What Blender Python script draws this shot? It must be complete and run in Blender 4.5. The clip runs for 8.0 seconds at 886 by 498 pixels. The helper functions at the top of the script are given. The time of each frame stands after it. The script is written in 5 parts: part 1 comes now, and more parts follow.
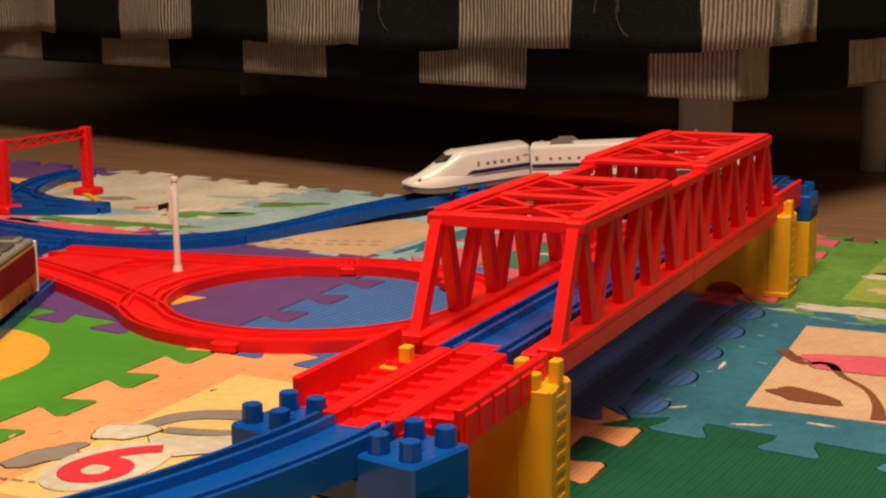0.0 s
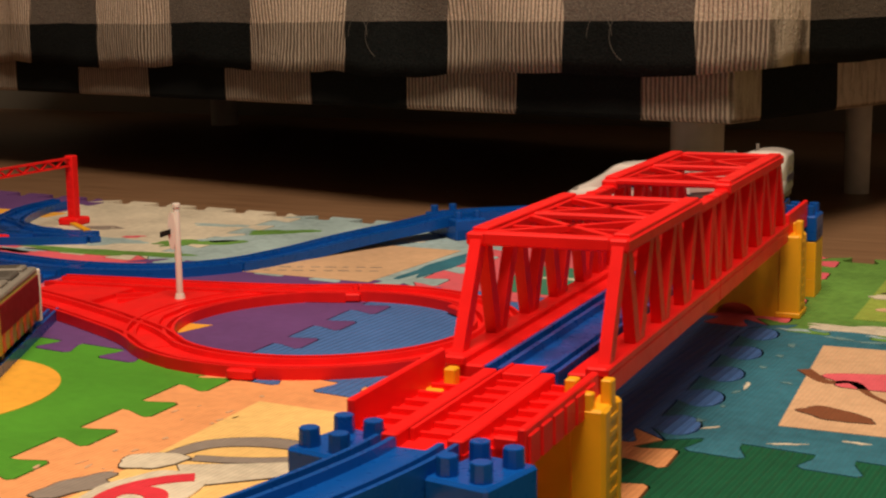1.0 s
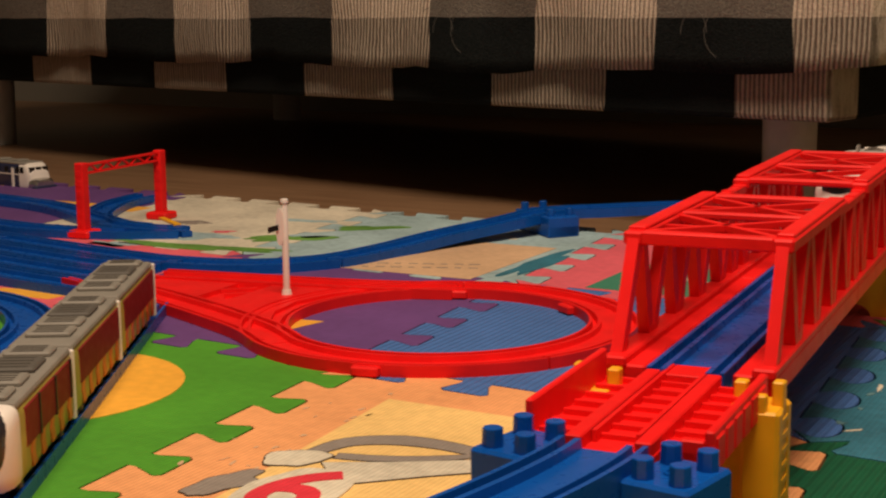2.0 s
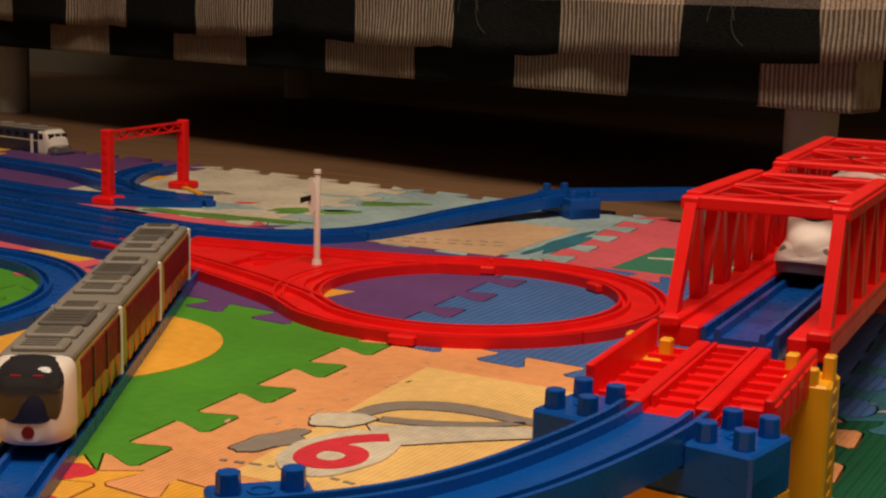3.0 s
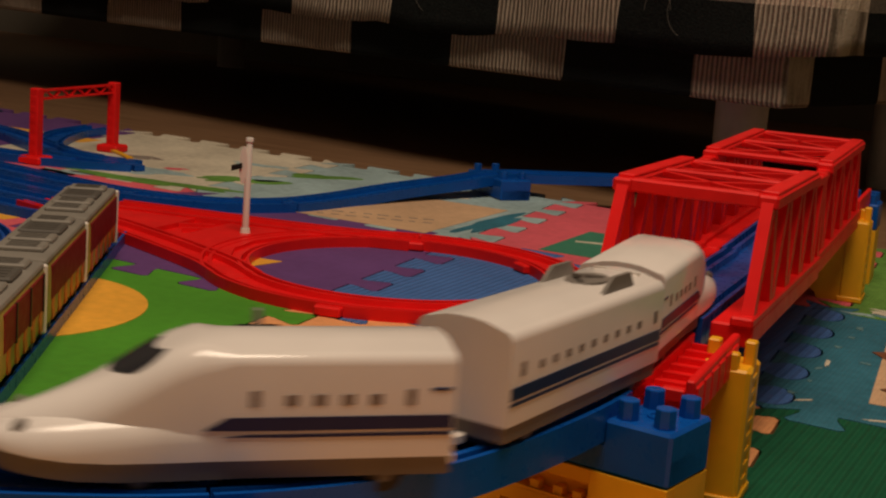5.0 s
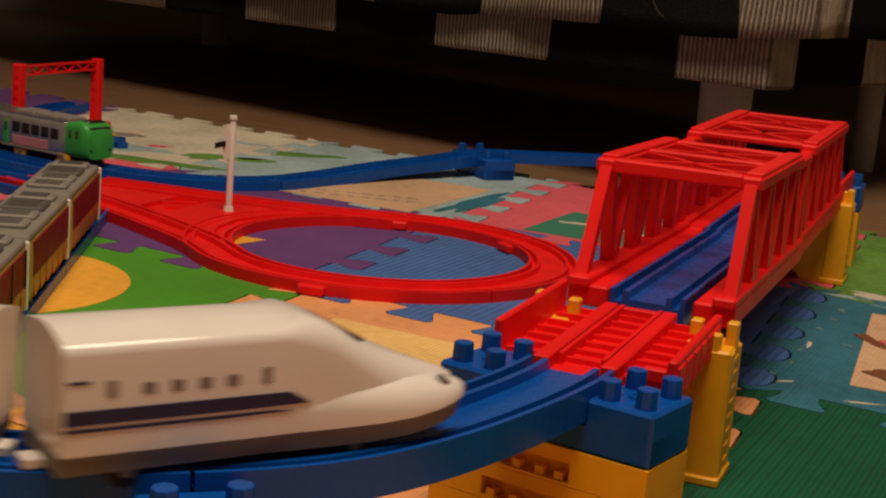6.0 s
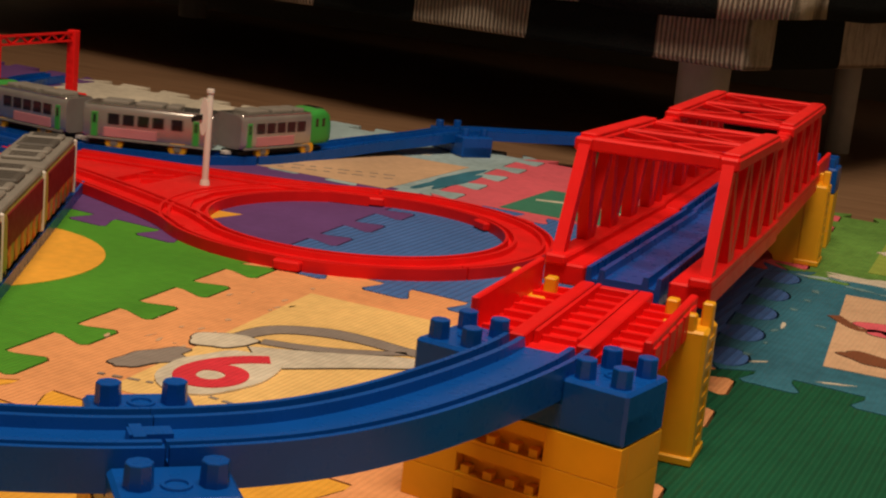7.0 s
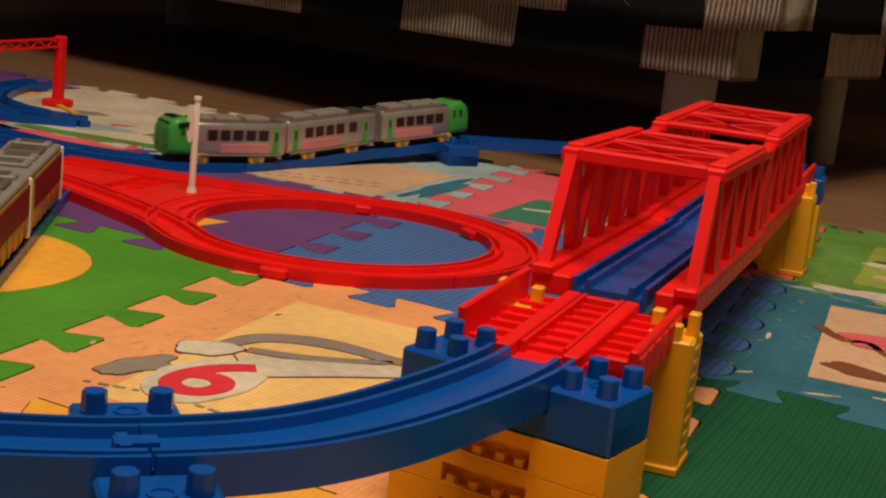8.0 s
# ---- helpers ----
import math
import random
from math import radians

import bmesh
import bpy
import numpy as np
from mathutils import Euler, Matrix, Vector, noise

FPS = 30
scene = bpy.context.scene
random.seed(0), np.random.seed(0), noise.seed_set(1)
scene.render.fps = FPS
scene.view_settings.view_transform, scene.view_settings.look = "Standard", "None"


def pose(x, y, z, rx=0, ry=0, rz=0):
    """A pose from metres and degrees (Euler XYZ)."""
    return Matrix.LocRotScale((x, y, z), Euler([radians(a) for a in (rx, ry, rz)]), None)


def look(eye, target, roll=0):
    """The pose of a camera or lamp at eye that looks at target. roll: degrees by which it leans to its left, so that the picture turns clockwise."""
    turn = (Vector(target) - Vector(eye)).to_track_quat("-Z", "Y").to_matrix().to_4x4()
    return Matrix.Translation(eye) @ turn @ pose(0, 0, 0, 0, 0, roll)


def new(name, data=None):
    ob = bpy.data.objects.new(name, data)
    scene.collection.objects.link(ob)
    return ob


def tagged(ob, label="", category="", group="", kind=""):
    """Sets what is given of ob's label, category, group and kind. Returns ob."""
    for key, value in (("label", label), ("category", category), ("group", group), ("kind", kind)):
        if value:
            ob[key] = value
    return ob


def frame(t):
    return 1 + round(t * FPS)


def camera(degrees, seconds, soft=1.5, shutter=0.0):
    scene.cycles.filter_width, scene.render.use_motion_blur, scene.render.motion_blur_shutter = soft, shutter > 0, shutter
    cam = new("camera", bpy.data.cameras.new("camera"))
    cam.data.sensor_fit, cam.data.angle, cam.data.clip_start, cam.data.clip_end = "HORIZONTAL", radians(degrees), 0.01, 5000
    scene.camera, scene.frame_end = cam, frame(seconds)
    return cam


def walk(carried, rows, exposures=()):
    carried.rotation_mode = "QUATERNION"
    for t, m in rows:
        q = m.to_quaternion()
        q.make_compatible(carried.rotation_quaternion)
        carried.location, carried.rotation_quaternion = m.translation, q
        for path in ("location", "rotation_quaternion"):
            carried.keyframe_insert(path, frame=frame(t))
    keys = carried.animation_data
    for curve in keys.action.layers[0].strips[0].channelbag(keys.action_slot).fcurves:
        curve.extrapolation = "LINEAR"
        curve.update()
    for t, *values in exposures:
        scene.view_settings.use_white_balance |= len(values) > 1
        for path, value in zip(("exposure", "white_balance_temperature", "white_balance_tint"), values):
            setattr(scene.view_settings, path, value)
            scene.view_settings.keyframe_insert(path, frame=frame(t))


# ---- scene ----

# camera
cam = camera(33.7, 8.0, soft=2.2, shutter=0.4)
PATH = [
    (0, (0.649, -0.771, 0.254), (-0.363, 0.915, -0.112), -0.5),
    (0.5, (0.628, -0.776, 0.25), (-0.347, 0.935, -0.096), -1.1),
    (1, (0.606, -0.784, 0.247), (-0.356, 0.94, -0.078), -0.8),
    (1.5, (0.576, -0.791, 0.248), (-0.406, 0.923, -0.065), -1.0),
    (2, (0.549, -0.809, 0.248), (-0.453, 0.89, -0.082), -0.6),
    (3.5, (0.526, -0.84, 0.235), (-0.456, 0.866, -0.117), 1.9),
    (4, (0.525, -0.836, 0.234), (-0.464, 0.866, -0.122), 1.7),
    (4.5, (0.526, -0.837, 0.234), (-0.433, 0.878, -0.137), 3.1),
    (5, (0.527, -0.84, 0.236), (-0.372, 0.908, -0.133), 4.4),
    (6.5, (0.527, -0.839, 0.236), (-0.337, 0.917, -0.175), 5.1),
    (7, (0.526, -0.839, 0.236), (-0.314, 0.926, -0.187), 5.8),
    (7.5, (0.527, -0.841, 0.237), (-0.303, 0.929, -0.186), 6.2),
    (8, (0.526, -0.84, 0.237), (-0.299, 0.935, -0.174), 6.2),
]
EXPOSURES = [(0, 0.10), (0.5, 0.04), (1.5, -0.10), (2.2, -0.24), (3.5, -0.50), (4.5, -0.65), (5.0, -0.90), (6.5, -0.49), (8, -0.43)]
walk(cam, [(t, look(eye, target, roll)) for t, eye, target, roll in PATH], EXPOSURES)

# light: one warm ceiling lamp, dim room
world = bpy.data.worlds.new("room_air")
world.use_nodes = True
scene.world = world
world.node_tree.nodes["Background"].inputs["Color"].default_value = (1.0, 0.72, 0.5, 1)
world.node_tree.nodes["Background"].inputs["Strength"].default_value = 0.02
lamp_data = bpy.data.lights.new("ceiling_lamp_light", "AREA")
lamp_data.shape, lamp_data.size = "DISK", 1.2
lamp_data.energy, lamp_data.color = 85, (1.0, 0.79, 0.585)
lamp = new("ceiling_lamp_light", lamp_data)
lamp.matrix_world = look((0.52, -0.62, 2.38), (0.15, -0.35, 0))


# ---------------------------------------------------------------- materials
def nodes_of(name):
    m = bpy.data.materials.new(name)
    m.use_nodes = True
    nt = m.node_tree
    return m, nt, nt.nodes["Principled BSDF"]


def noise_node(nt, scale, detail=3, coord="Object"):
    tc = nt.nodes.new("ShaderNodeTexCoord")
    n = nt.nodes.new("ShaderNodeTexNoise")
    n.inputs["Scale"].default_value, n.inputs["Detail"].default_value = scale, detail
    nt.links.new(tc.outputs[coord], n.inputs["Vector"])
    return n


def ramp_node(nt, fac, a, b, lo=0.3, hi=0.7):
    r = nt.nodes.new("ShaderNodeValToRGB")
    r.color_ramp.elements[0].position, r.color_ramp.elements[1].position = lo, hi
    r.color_ramp.elements[0].color, r.color_ramp.elements[1].color = (*a, 1), (*b, 1)
    nt.links.new(fac, r.inputs["Fac"])
    return r


def bump_node(nt, bsdf, height, strength, distance):
    b = nt.nodes.new("ShaderNodeBump")
    b.inputs["Strength"].default_value, b.inputs["Distance"].default_value = strength, distance
    nt.links.new(height, b.inputs["Height"])
    nt.links.new(b.outputs["Normal"], bsdf.inputs["Normal"])
    return b


def plastic(name, color, rough=0.32, vary=0.12, grain=900, bump=0.06, gloss=0.3):
    """Moulded toy plastic: slight tone drift, fine scuffs."""
    m, nt, p = nodes_of(name)
    n = noise_node(nt, 35, 4)
    lo = tuple(c * (1 - vary) for c in color)
    hi = tuple(min(1, c * (1 + vary * 0.5)) for c in color)
    nt.links.new(ramp_node(nt, n.outputs["Fac"], lo, hi).outputs["Color"], p.inputs["Base Color"])
    n2 = noise_node(nt, 160, 5)
    r = nt.nodes.new("ShaderNodeMapRange")
    r.inputs["To Min"].default_value, r.inputs["To Max"].default_value = rough * 0.75, rough * 1.4
    nt.links.new(n2.outputs["Fac"], r.inputs["Value"])
    nt.links.new(r.outputs["Result"], p.inputs["Roughness"])
    p.inputs["Specular IOR Level"].default_value = gloss
    n3 = noise_node(nt, grain, 2)
    bump_node(nt, p, n3.outputs["Fac"], bump, 0.0006)
    return m


def foam(name, color, rib=0.0, vary=0.16, turn=0.0):
    """EVA foam: matte, fine embossed ribs, worn and stained."""
    m, nt, p = nodes_of(name)
    p.inputs["Roughness"].default_value = 0.72
    p.inputs["Specular IOR Level"].default_value = 0.28
    n = noise_node(nt, 9, 5)
    n2 = noise_node(nt, 120, 4)
    mix = nt.nodes.new("ShaderNodeMath")
    mix.operation = "MULTIPLY_ADD"
    mix.inputs[1].default_value = 0.35
    nt.links.new(n2.outputs["Fac"], mix.inputs[0])
    half = nt.nodes.new("ShaderNodeMath")
    half.operation = "MULTIPLY"
    half.inputs[1].default_value = 0.65
    nt.links.new(n.outputs["Fac"], half.inputs[0])
    nt.links.new(half.outputs[0], mix.inputs[2])
    lo = tuple(c * (1 - vary) for c in color)
    hi = tuple(min(1, c * (1 + vary)) for c in color)
    nt.links.new(ramp_node(nt, mix.outputs[0], lo, hi, 0.35, 0.65).outputs["Color"], p.inputs["Base Color"])
    tc = nt.nodes.new("ShaderNodeTexCoord")
    mp = nt.nodes.new("ShaderNodeMapping")
    mp.inputs["Rotation"].default_value = (0, 0, radians(turn))
    nt.links.new(tc.outputs["Object"], mp.inputs["Vector"])
    w = nt.nodes.new("ShaderNodeTexWave")
    w.inputs["Scale"].default_value = 52 if rib else 95
    w.inputs["Distortion"].default_value = 0.0
    nt.links.new(mp.outputs["Vector"], w.inputs["Vector"])
    bump_node(nt, p, w.outputs["Fac"], 0.75 if rib else 0.4, 0.0022 if rib else 0.0010)
    return m


def fabric(name, dark_row=True, shift=0.0, drift=0.012):
    """Black and cream checked cloth; cream checks are ribbed. One check is 0.176 m wide."""
    m, nt, p = nodes_of(name)
    p.inputs["Roughness"].default_value = 0.9
    p.inputs["Specular IOR Level"].default_value = 0.06
    tc = nt.nodes.new("ShaderNodeTexCoord")
    sep = nt.nodes.new("ShaderNodeSeparateXYZ")
    nt.links.new(tc.outputs["Object"], sep.inputs["Vector"])
    wob = noise_node(nt, 6, 2)

    def math_node(op, a, b=None, c=None):
        n = nt.nodes.new("ShaderNodeMath")
        n.operation = op
        for i, v in enumerate((a, b, c)):
            if v is None:
                continue
            if isinstance(v, (int, float)):
                n.inputs[i].default_value = v
            else:
                nt.links.new(v, n.inputs[i])
        return n.outputs[0]

    xx = math_node("ADD", sep.outputs["X"], sep.outputs["Y"])
    xx = math_node("MULTIPLY_ADD", wob.outputs["Fac"], drift, xx)
    u = math_node("MULTIPLY_ADD", xx, 1 / 0.176, 20 - shift)
    odd = math_node("FLOOR", math_node("MODULO", u, 2.0))          # 1: black column
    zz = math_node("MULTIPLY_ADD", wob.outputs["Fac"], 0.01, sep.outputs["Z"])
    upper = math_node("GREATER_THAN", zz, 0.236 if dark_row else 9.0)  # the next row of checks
    grain = noise_node(nt, 400, 3)
    rib = nt.nodes.new("ShaderNodeTexWave")
    rib.inputs["Scale"].default_value = 54
    rib.inputs["Distortion"].default_value = 1.8
    rib.inputs["Detail Scale"].default_value = 3
    mp = nt.nodes.new("ShaderNodeMapping")
    mp.inputs["Scale"].default_value = (1, 1, 0.25)
    nt.links.new(tc.outputs["Object"], mp.inputs["Vector"])
    nt.links.new(mp.outputs["Vector"], rib.inputs["Vector"])
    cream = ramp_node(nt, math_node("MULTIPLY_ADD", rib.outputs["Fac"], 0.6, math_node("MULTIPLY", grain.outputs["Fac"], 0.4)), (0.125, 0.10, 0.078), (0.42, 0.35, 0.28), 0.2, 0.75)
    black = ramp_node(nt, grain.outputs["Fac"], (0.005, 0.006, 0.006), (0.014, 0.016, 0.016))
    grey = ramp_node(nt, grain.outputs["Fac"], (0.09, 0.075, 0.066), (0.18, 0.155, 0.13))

    def mix(f, a, b):
        n = nt.nodes.new("ShaderNodeMix")
        n.data_type = "RGBA"
        nt.links.new(f, n.inputs[0])
        nt.links.new(a, n.inputs[6])
        nt.links.new(b, n.inputs[7])
        return n.outputs[2]

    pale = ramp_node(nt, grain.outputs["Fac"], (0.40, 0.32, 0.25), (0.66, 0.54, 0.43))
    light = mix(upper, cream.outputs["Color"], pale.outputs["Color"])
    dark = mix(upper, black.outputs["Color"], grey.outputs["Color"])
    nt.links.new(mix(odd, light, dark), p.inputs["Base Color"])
    hgt = math_node("MULTIPLY_ADD", rib.outputs["Fac"], math_node("SUBTRACT", 1.0, odd), math_node("MULTIPLY", grain.outputs["Fac"], 0.5))
    bump_node(nt, p, hgt, 0.8, 0.003)
    return m


def checked_top():
    """The same checked cloth, seen on the seat and the backrest."""
    m, nt, p = nodes_of("checked_cloth_top")
    p.inputs["Roughness"].default_value = 0.9
    tc = nt.nodes.new("ShaderNodeTexCoord")
    ch = nt.nodes.new("ShaderNodeTexChecker")
    ch.inputs["Scale"].default_value = 1 / 0.176
    nt.links.new(tc.outputs["Object"], ch.inputs["Vector"])
    grain = noise_node(nt, 400, 3)
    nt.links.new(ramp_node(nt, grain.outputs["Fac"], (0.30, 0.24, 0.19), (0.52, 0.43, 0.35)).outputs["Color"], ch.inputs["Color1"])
    nt.links.new(ramp_node(nt, grain.outputs["Fac"], (0.005, 0.006, 0.006), (0.014, 0.016, 0.016)).outputs["Color"], ch.inputs["Color2"])
    nt.links.new(ch.outputs["Color"], p.inputs["Base Color"])
    bump_node(nt, p, grain.outputs["Fac"], 0.5, 0.002)
    return m


def wood_floor():
    m, nt, p = nodes_of("laminate")
    tc = nt.nodes.new("ShaderNodeTexCoord")
    mp = nt.nodes.new("ShaderNodeMapping")
    mp.inputs["Scale"].default_value = (1.2, 14, 1)
    nt.links.new(tc.outputs["Object"], mp.inputs["Vector"])
    n = nt.nodes.new("ShaderNodeTexNoise")
    n.inputs["Scale"].default_value, n.inputs["Detail"].default_value = 5, 6
    nt.links.new(mp.outputs["Vector"], n.inputs["Vector"])
    nt.links.new(ramp_node(nt, n.outputs["Fac"], (0.20, 0.108, 0.056), (0.29, 0.165, 0.090)).outputs["Color"], p.inputs["Base Color"])
    p.inputs["Roughness"].default_value = 0.42
    bump_node(nt, p, n.outputs["Fac"], 0.08, 0.001)
    return m


def plaster(name, color):
    m, nt, p = nodes_of(name)
    n = noise_node(nt, 12, 6)
    nt.links.new(ramp_node(nt, n.outputs["Fac"], tuple(c * 0.9 for c in color), color).outputs["Color"], p.inputs["Base Color"])
    p.inputs["Roughness"].default_value = 0.85
    bump_node(nt, p, noise_node(nt, 150, 4).outputs["Fac"], 0.15, 0.001)
    return m


def glossy(name, color, rough=0.08, metal=0.0):
    m, nt, p = nodes_of(name)
    n = noise_node(nt, 60, 3)
    nt.links.new(ramp_node(nt, n.outputs["Fac"], tuple(c * 0.85 for c in color), color).outputs["Color"], p.inputs["Base Color"])
    p.inputs["Roughness"].default_value, p.inputs["Metallic"].default_value = rough, metal
    return m


RED = plastic("red_plastic", (0.85, 0.014, 0.014), 0.40, gloss=0.15)
BLUE = plastic("blue_plastic", (0.003, 0.078, 0.38), 0.27, gloss=0.28)
YELLOW = plastic("yellow_plastic", (0.86, 0.42, 0.015), 0.36)
SHELL = plastic("white_plastic", (0.80, 0.74, 0.70), 0.16, 0.04, bump=0.02, gloss=0.5)
IVORY = plastic("ivory_plastic", (0.78, 0.72, 0.66), 0.3, 0.05)
NAVY = plastic("navy_paint", (0.016, 0.02, 0.075), 0.3)
SKIRT = plastic("grey_skirt_plastic", (0.20, 0.175, 0.155), 0.45)
BLACK = plastic("black_plastic", (0.012, 0.012, 0.013), 0.4)
WINDOW = glossy("dark_window", (0.02, 0.016, 0.014), 0.1)
WINDOW_PRINT = plastic("printed_window", (0.20, 0.15, 0.125), 0.35)
LENS = glossy("smoked_lens", (0.03, 0.03, 0.035), 0.06)
ROOF_GREY = plastic("grey_roof_plastic", (0.24, 0.22, 0.19), 0.5)
ROOF_DARK = plastic("dark_grey_roof", (0.10, 0.09, 0.078), 0.55)
SILVER = glossy("silver_paint", (0.55, 0.52, 0.49), 0.26, 0.65)
GREEN_PAINT = plastic("green_paint", (0.05, 0.36, 0.06), 0.3)
PINK_PAINT = plastic("pale_pink_paint", (0.60, 0.23, 0.25), 0.35)
MAROON = plastic("maroon_print", (0.21, 0.014, 0.019), 0.5, gloss=0.12)
ORANGE_PAINT = plastic("orange_print", (0.62, 0.13, 0.025), 0.35)
LIME_PAINT = plastic("yellow_green_print", (0.42, 0.36, 0.07), 0.35, 0.4)
TRAM_BLUE = plastic("dark_blue_paint", (0.02, 0.026, 0.07), 0.35)
CHROME = glossy("chrome", (0.6, 0.58, 0.55), 0.2, 0.9)
LEG_GREY = glossy("pale_grey_leg", (0.46, 0.43, 0.39), 0.45)

F_ORANGE = foam("orange_foam", (0.80, 0.355, 0.145))
F_CREAM = foam("cream_print_foam", (0.84, 0.55, 0.20))
F_GREEN = foam("green_foam", (0.075, 0.29, 0.022))
F_GOLD = foam("golden_foam", (0.82, 0.40, 0.045))
F_PURPLE = foam("purple_foam", (0.135, 0.055, 0.20))
F_BLUE = foam("blue_foam", (0.065, 0.16, 0.43), 1, turn=0)
F_PINK = foam("pink_foam", (0.72, 0.12, 0.155))
F_SEA = foam("sea_green_print_foam", (0.05, 0.21, 0.135))
F_TEAL = foam("teal_foam", (0.032, 0.15, 0.215), vary=0.3)
F_PEACH = foam("peach_print_foam", (0.62, 0.40, 0.24))
F_DKGREEN = foam("bottle_green_foam", (0.006, 0.096, 0.043), 1)
F_PALE = foam("pale_print_foam", (0.62, 0.56, 0.44), vary=0.25)
F_LEAF = foam("leaf_green_foam", (0.12, 0.265, 0.048), vary=0.35)
F_RED = foam("red_print_foam", (0.66, 0.035, 0.055))
F_GREY = foam("grey_print_foam", (0.27, 0.23, 0.20))
F_BROWN = foam("brown_print_foam", (0.20, 0.07, 0.03))
F_INK = foam("ink_print_foam", (0.055, 0.04, 0.03))
F_WORN = foam("worn_teal_foam", (0.13, 0.25, 0.27), vary=0.35)
F_LIME = foam("lime_print_foam", (0.27, 0.36, 0.06), vary=0.3)
F_SKY = foam("pale_blue_print_foam", (0.33, 0.45, 0.47), vary=0.3)


# ---------------------------------------------------------------- building helpers
def mesh_from(bm, name, material, smooth=False):
    bmesh.ops.recalc_face_normals(bm, faces=bm.faces)
    me = bpy.data.meshes.new(name)
    bm.to_mesh(me)
    bm.free()
    mats = material if isinstance(material, (list, tuple)) else [material]
    for m in mats:
        me.materials.append(m)
    if smooth:
        for f in me.polygons:
            f.use_smooth = True
        me.set_sharp_from_angle(angle=radians(38))
    return me


def part(name, bm, material, parent=None, label="", smooth=False):
    ob = new(name, mesh_from(bm, name, material, smooth))
    ob.parent = parent
    if label:
        tagged(ob, label)
    return ob


def thing(name, label, category, m=None, group="", kind=""):
    ob = new(name)
    ob.empty_display_size = 0.02
    if m is not None:
        ob.matrix_basis = m
    return tagged(ob, label, category, group, kind)


def box(bm, x0, x1, y0, y1, z0, z1, bev=0.0, segs=1):
    q = bmesh.ops.create_cube(bm, size=1)
    vs = q["verts"]
    for v in vs:
        v.co = Vector(((x0 + x1) / 2 + v.co.x * (x1 - x0), (y0 + y1) / 2 + v.co.y * (y1 - y0), (z0 + z1) / 2 + v.co.z * (z1 - z0)))
    if bev:
        es = list({e for v in vs for e in v.link_edges})
        bmesh.ops.bevel(bm, geom=es, offset=bev, segments=segs, profile=0.5, affect="EDGES")
    return vs


def new_box(*a, **k):
    bm = bmesh.new()
    box(bm, *a, **k)
    return bm


def cyl(bm, x, y, z0, z1, r0, r1=None, n=12, bev=0.0):
    r1 = r0 if r1 is None else r1
    lo = [bm.verts.new((x + r0 * math.cos(2 * math.pi * i / n), y + r0 * math.sin(2 * math.pi * i / n), z0)) for i in range(n)]
    hi = [bm.verts.new((x + r1 * math.cos(2 * math.pi * i / n), y + r1 * math.sin(2 * math.pi * i / n), z1)) for i in range(n)]
    bm.faces.new(lo[::-1])
    top = bm.faces.new(hi)
    for i in range(n):
        bm.faces.new((lo[i], lo[(i + 1) % n], hi[(i + 1) % n], hi[i]))
    if bev:
        bmesh.ops.bevel(bm, geom=list(top.edges), offset=bev, segments=2, profile=0.5, affect="EDGES")


def prism(bm, poly, z0, z1):
    lo = [bm.verts.new((x, y, z0)) for x, y in poly]
    hi = [bm.verts.new((x, y, z1)) for x, y in poly]
    n = len(poly)
    bm.faces.new(lo[::-1])
    bm.faces.new(hi)
    for i in range(n):
        bm.faces.new((lo[i], lo[(i + 1) % n], hi[(i + 1) % n], hi[i]))


def bar(bm, a, b, w, h, up=(0, 0, 1)):
    """A straight bar from a to b, w across and h along up."""
    a, b, up = Vector(a), Vector(b), Vector(up)
    d = (b - a).normalized()
    s = d.cross(up).normalized() * (w / 2)
    u = s.cross(d).normalized() * (h / 2)
    ring = []
    for p in (a, b):
        ring.append([bm.verts.new(p + s * i + u * j) for i, j in ((-1, -1), (1, -1), (1, 1), (-1, 1))])
    bm.faces.new(ring[0])
    bm.faces.new(ring[1][::-1])
    for i in range(4):
        bm.faces.new((ring[0][i], ring[0][(i + 1) % 4], ring[1][(i + 1) % 4], ring[1][i]))


def loft(bm, rings, cap=True, mats=None):
    """Skins rings of equal count, closed round; mats(i, j) gives a face's slot."""
    vs = [[bm.verts.new(p) for p in r] for r in rings]
    n = len(vs[0])
    for i in range(len(vs) - 1):
        for j in range(n):
            f = bm.faces.new((vs[i][j], vs[i][(j + 1) % n], vs[i + 1][(j + 1) % n], vs[i + 1][j]))
            if mats:
                f.material_index = mats(i, j)
    if cap:
        bm.faces.new(vs[0][::-1])
        bm.faces.new(vs[-1])
    return vs


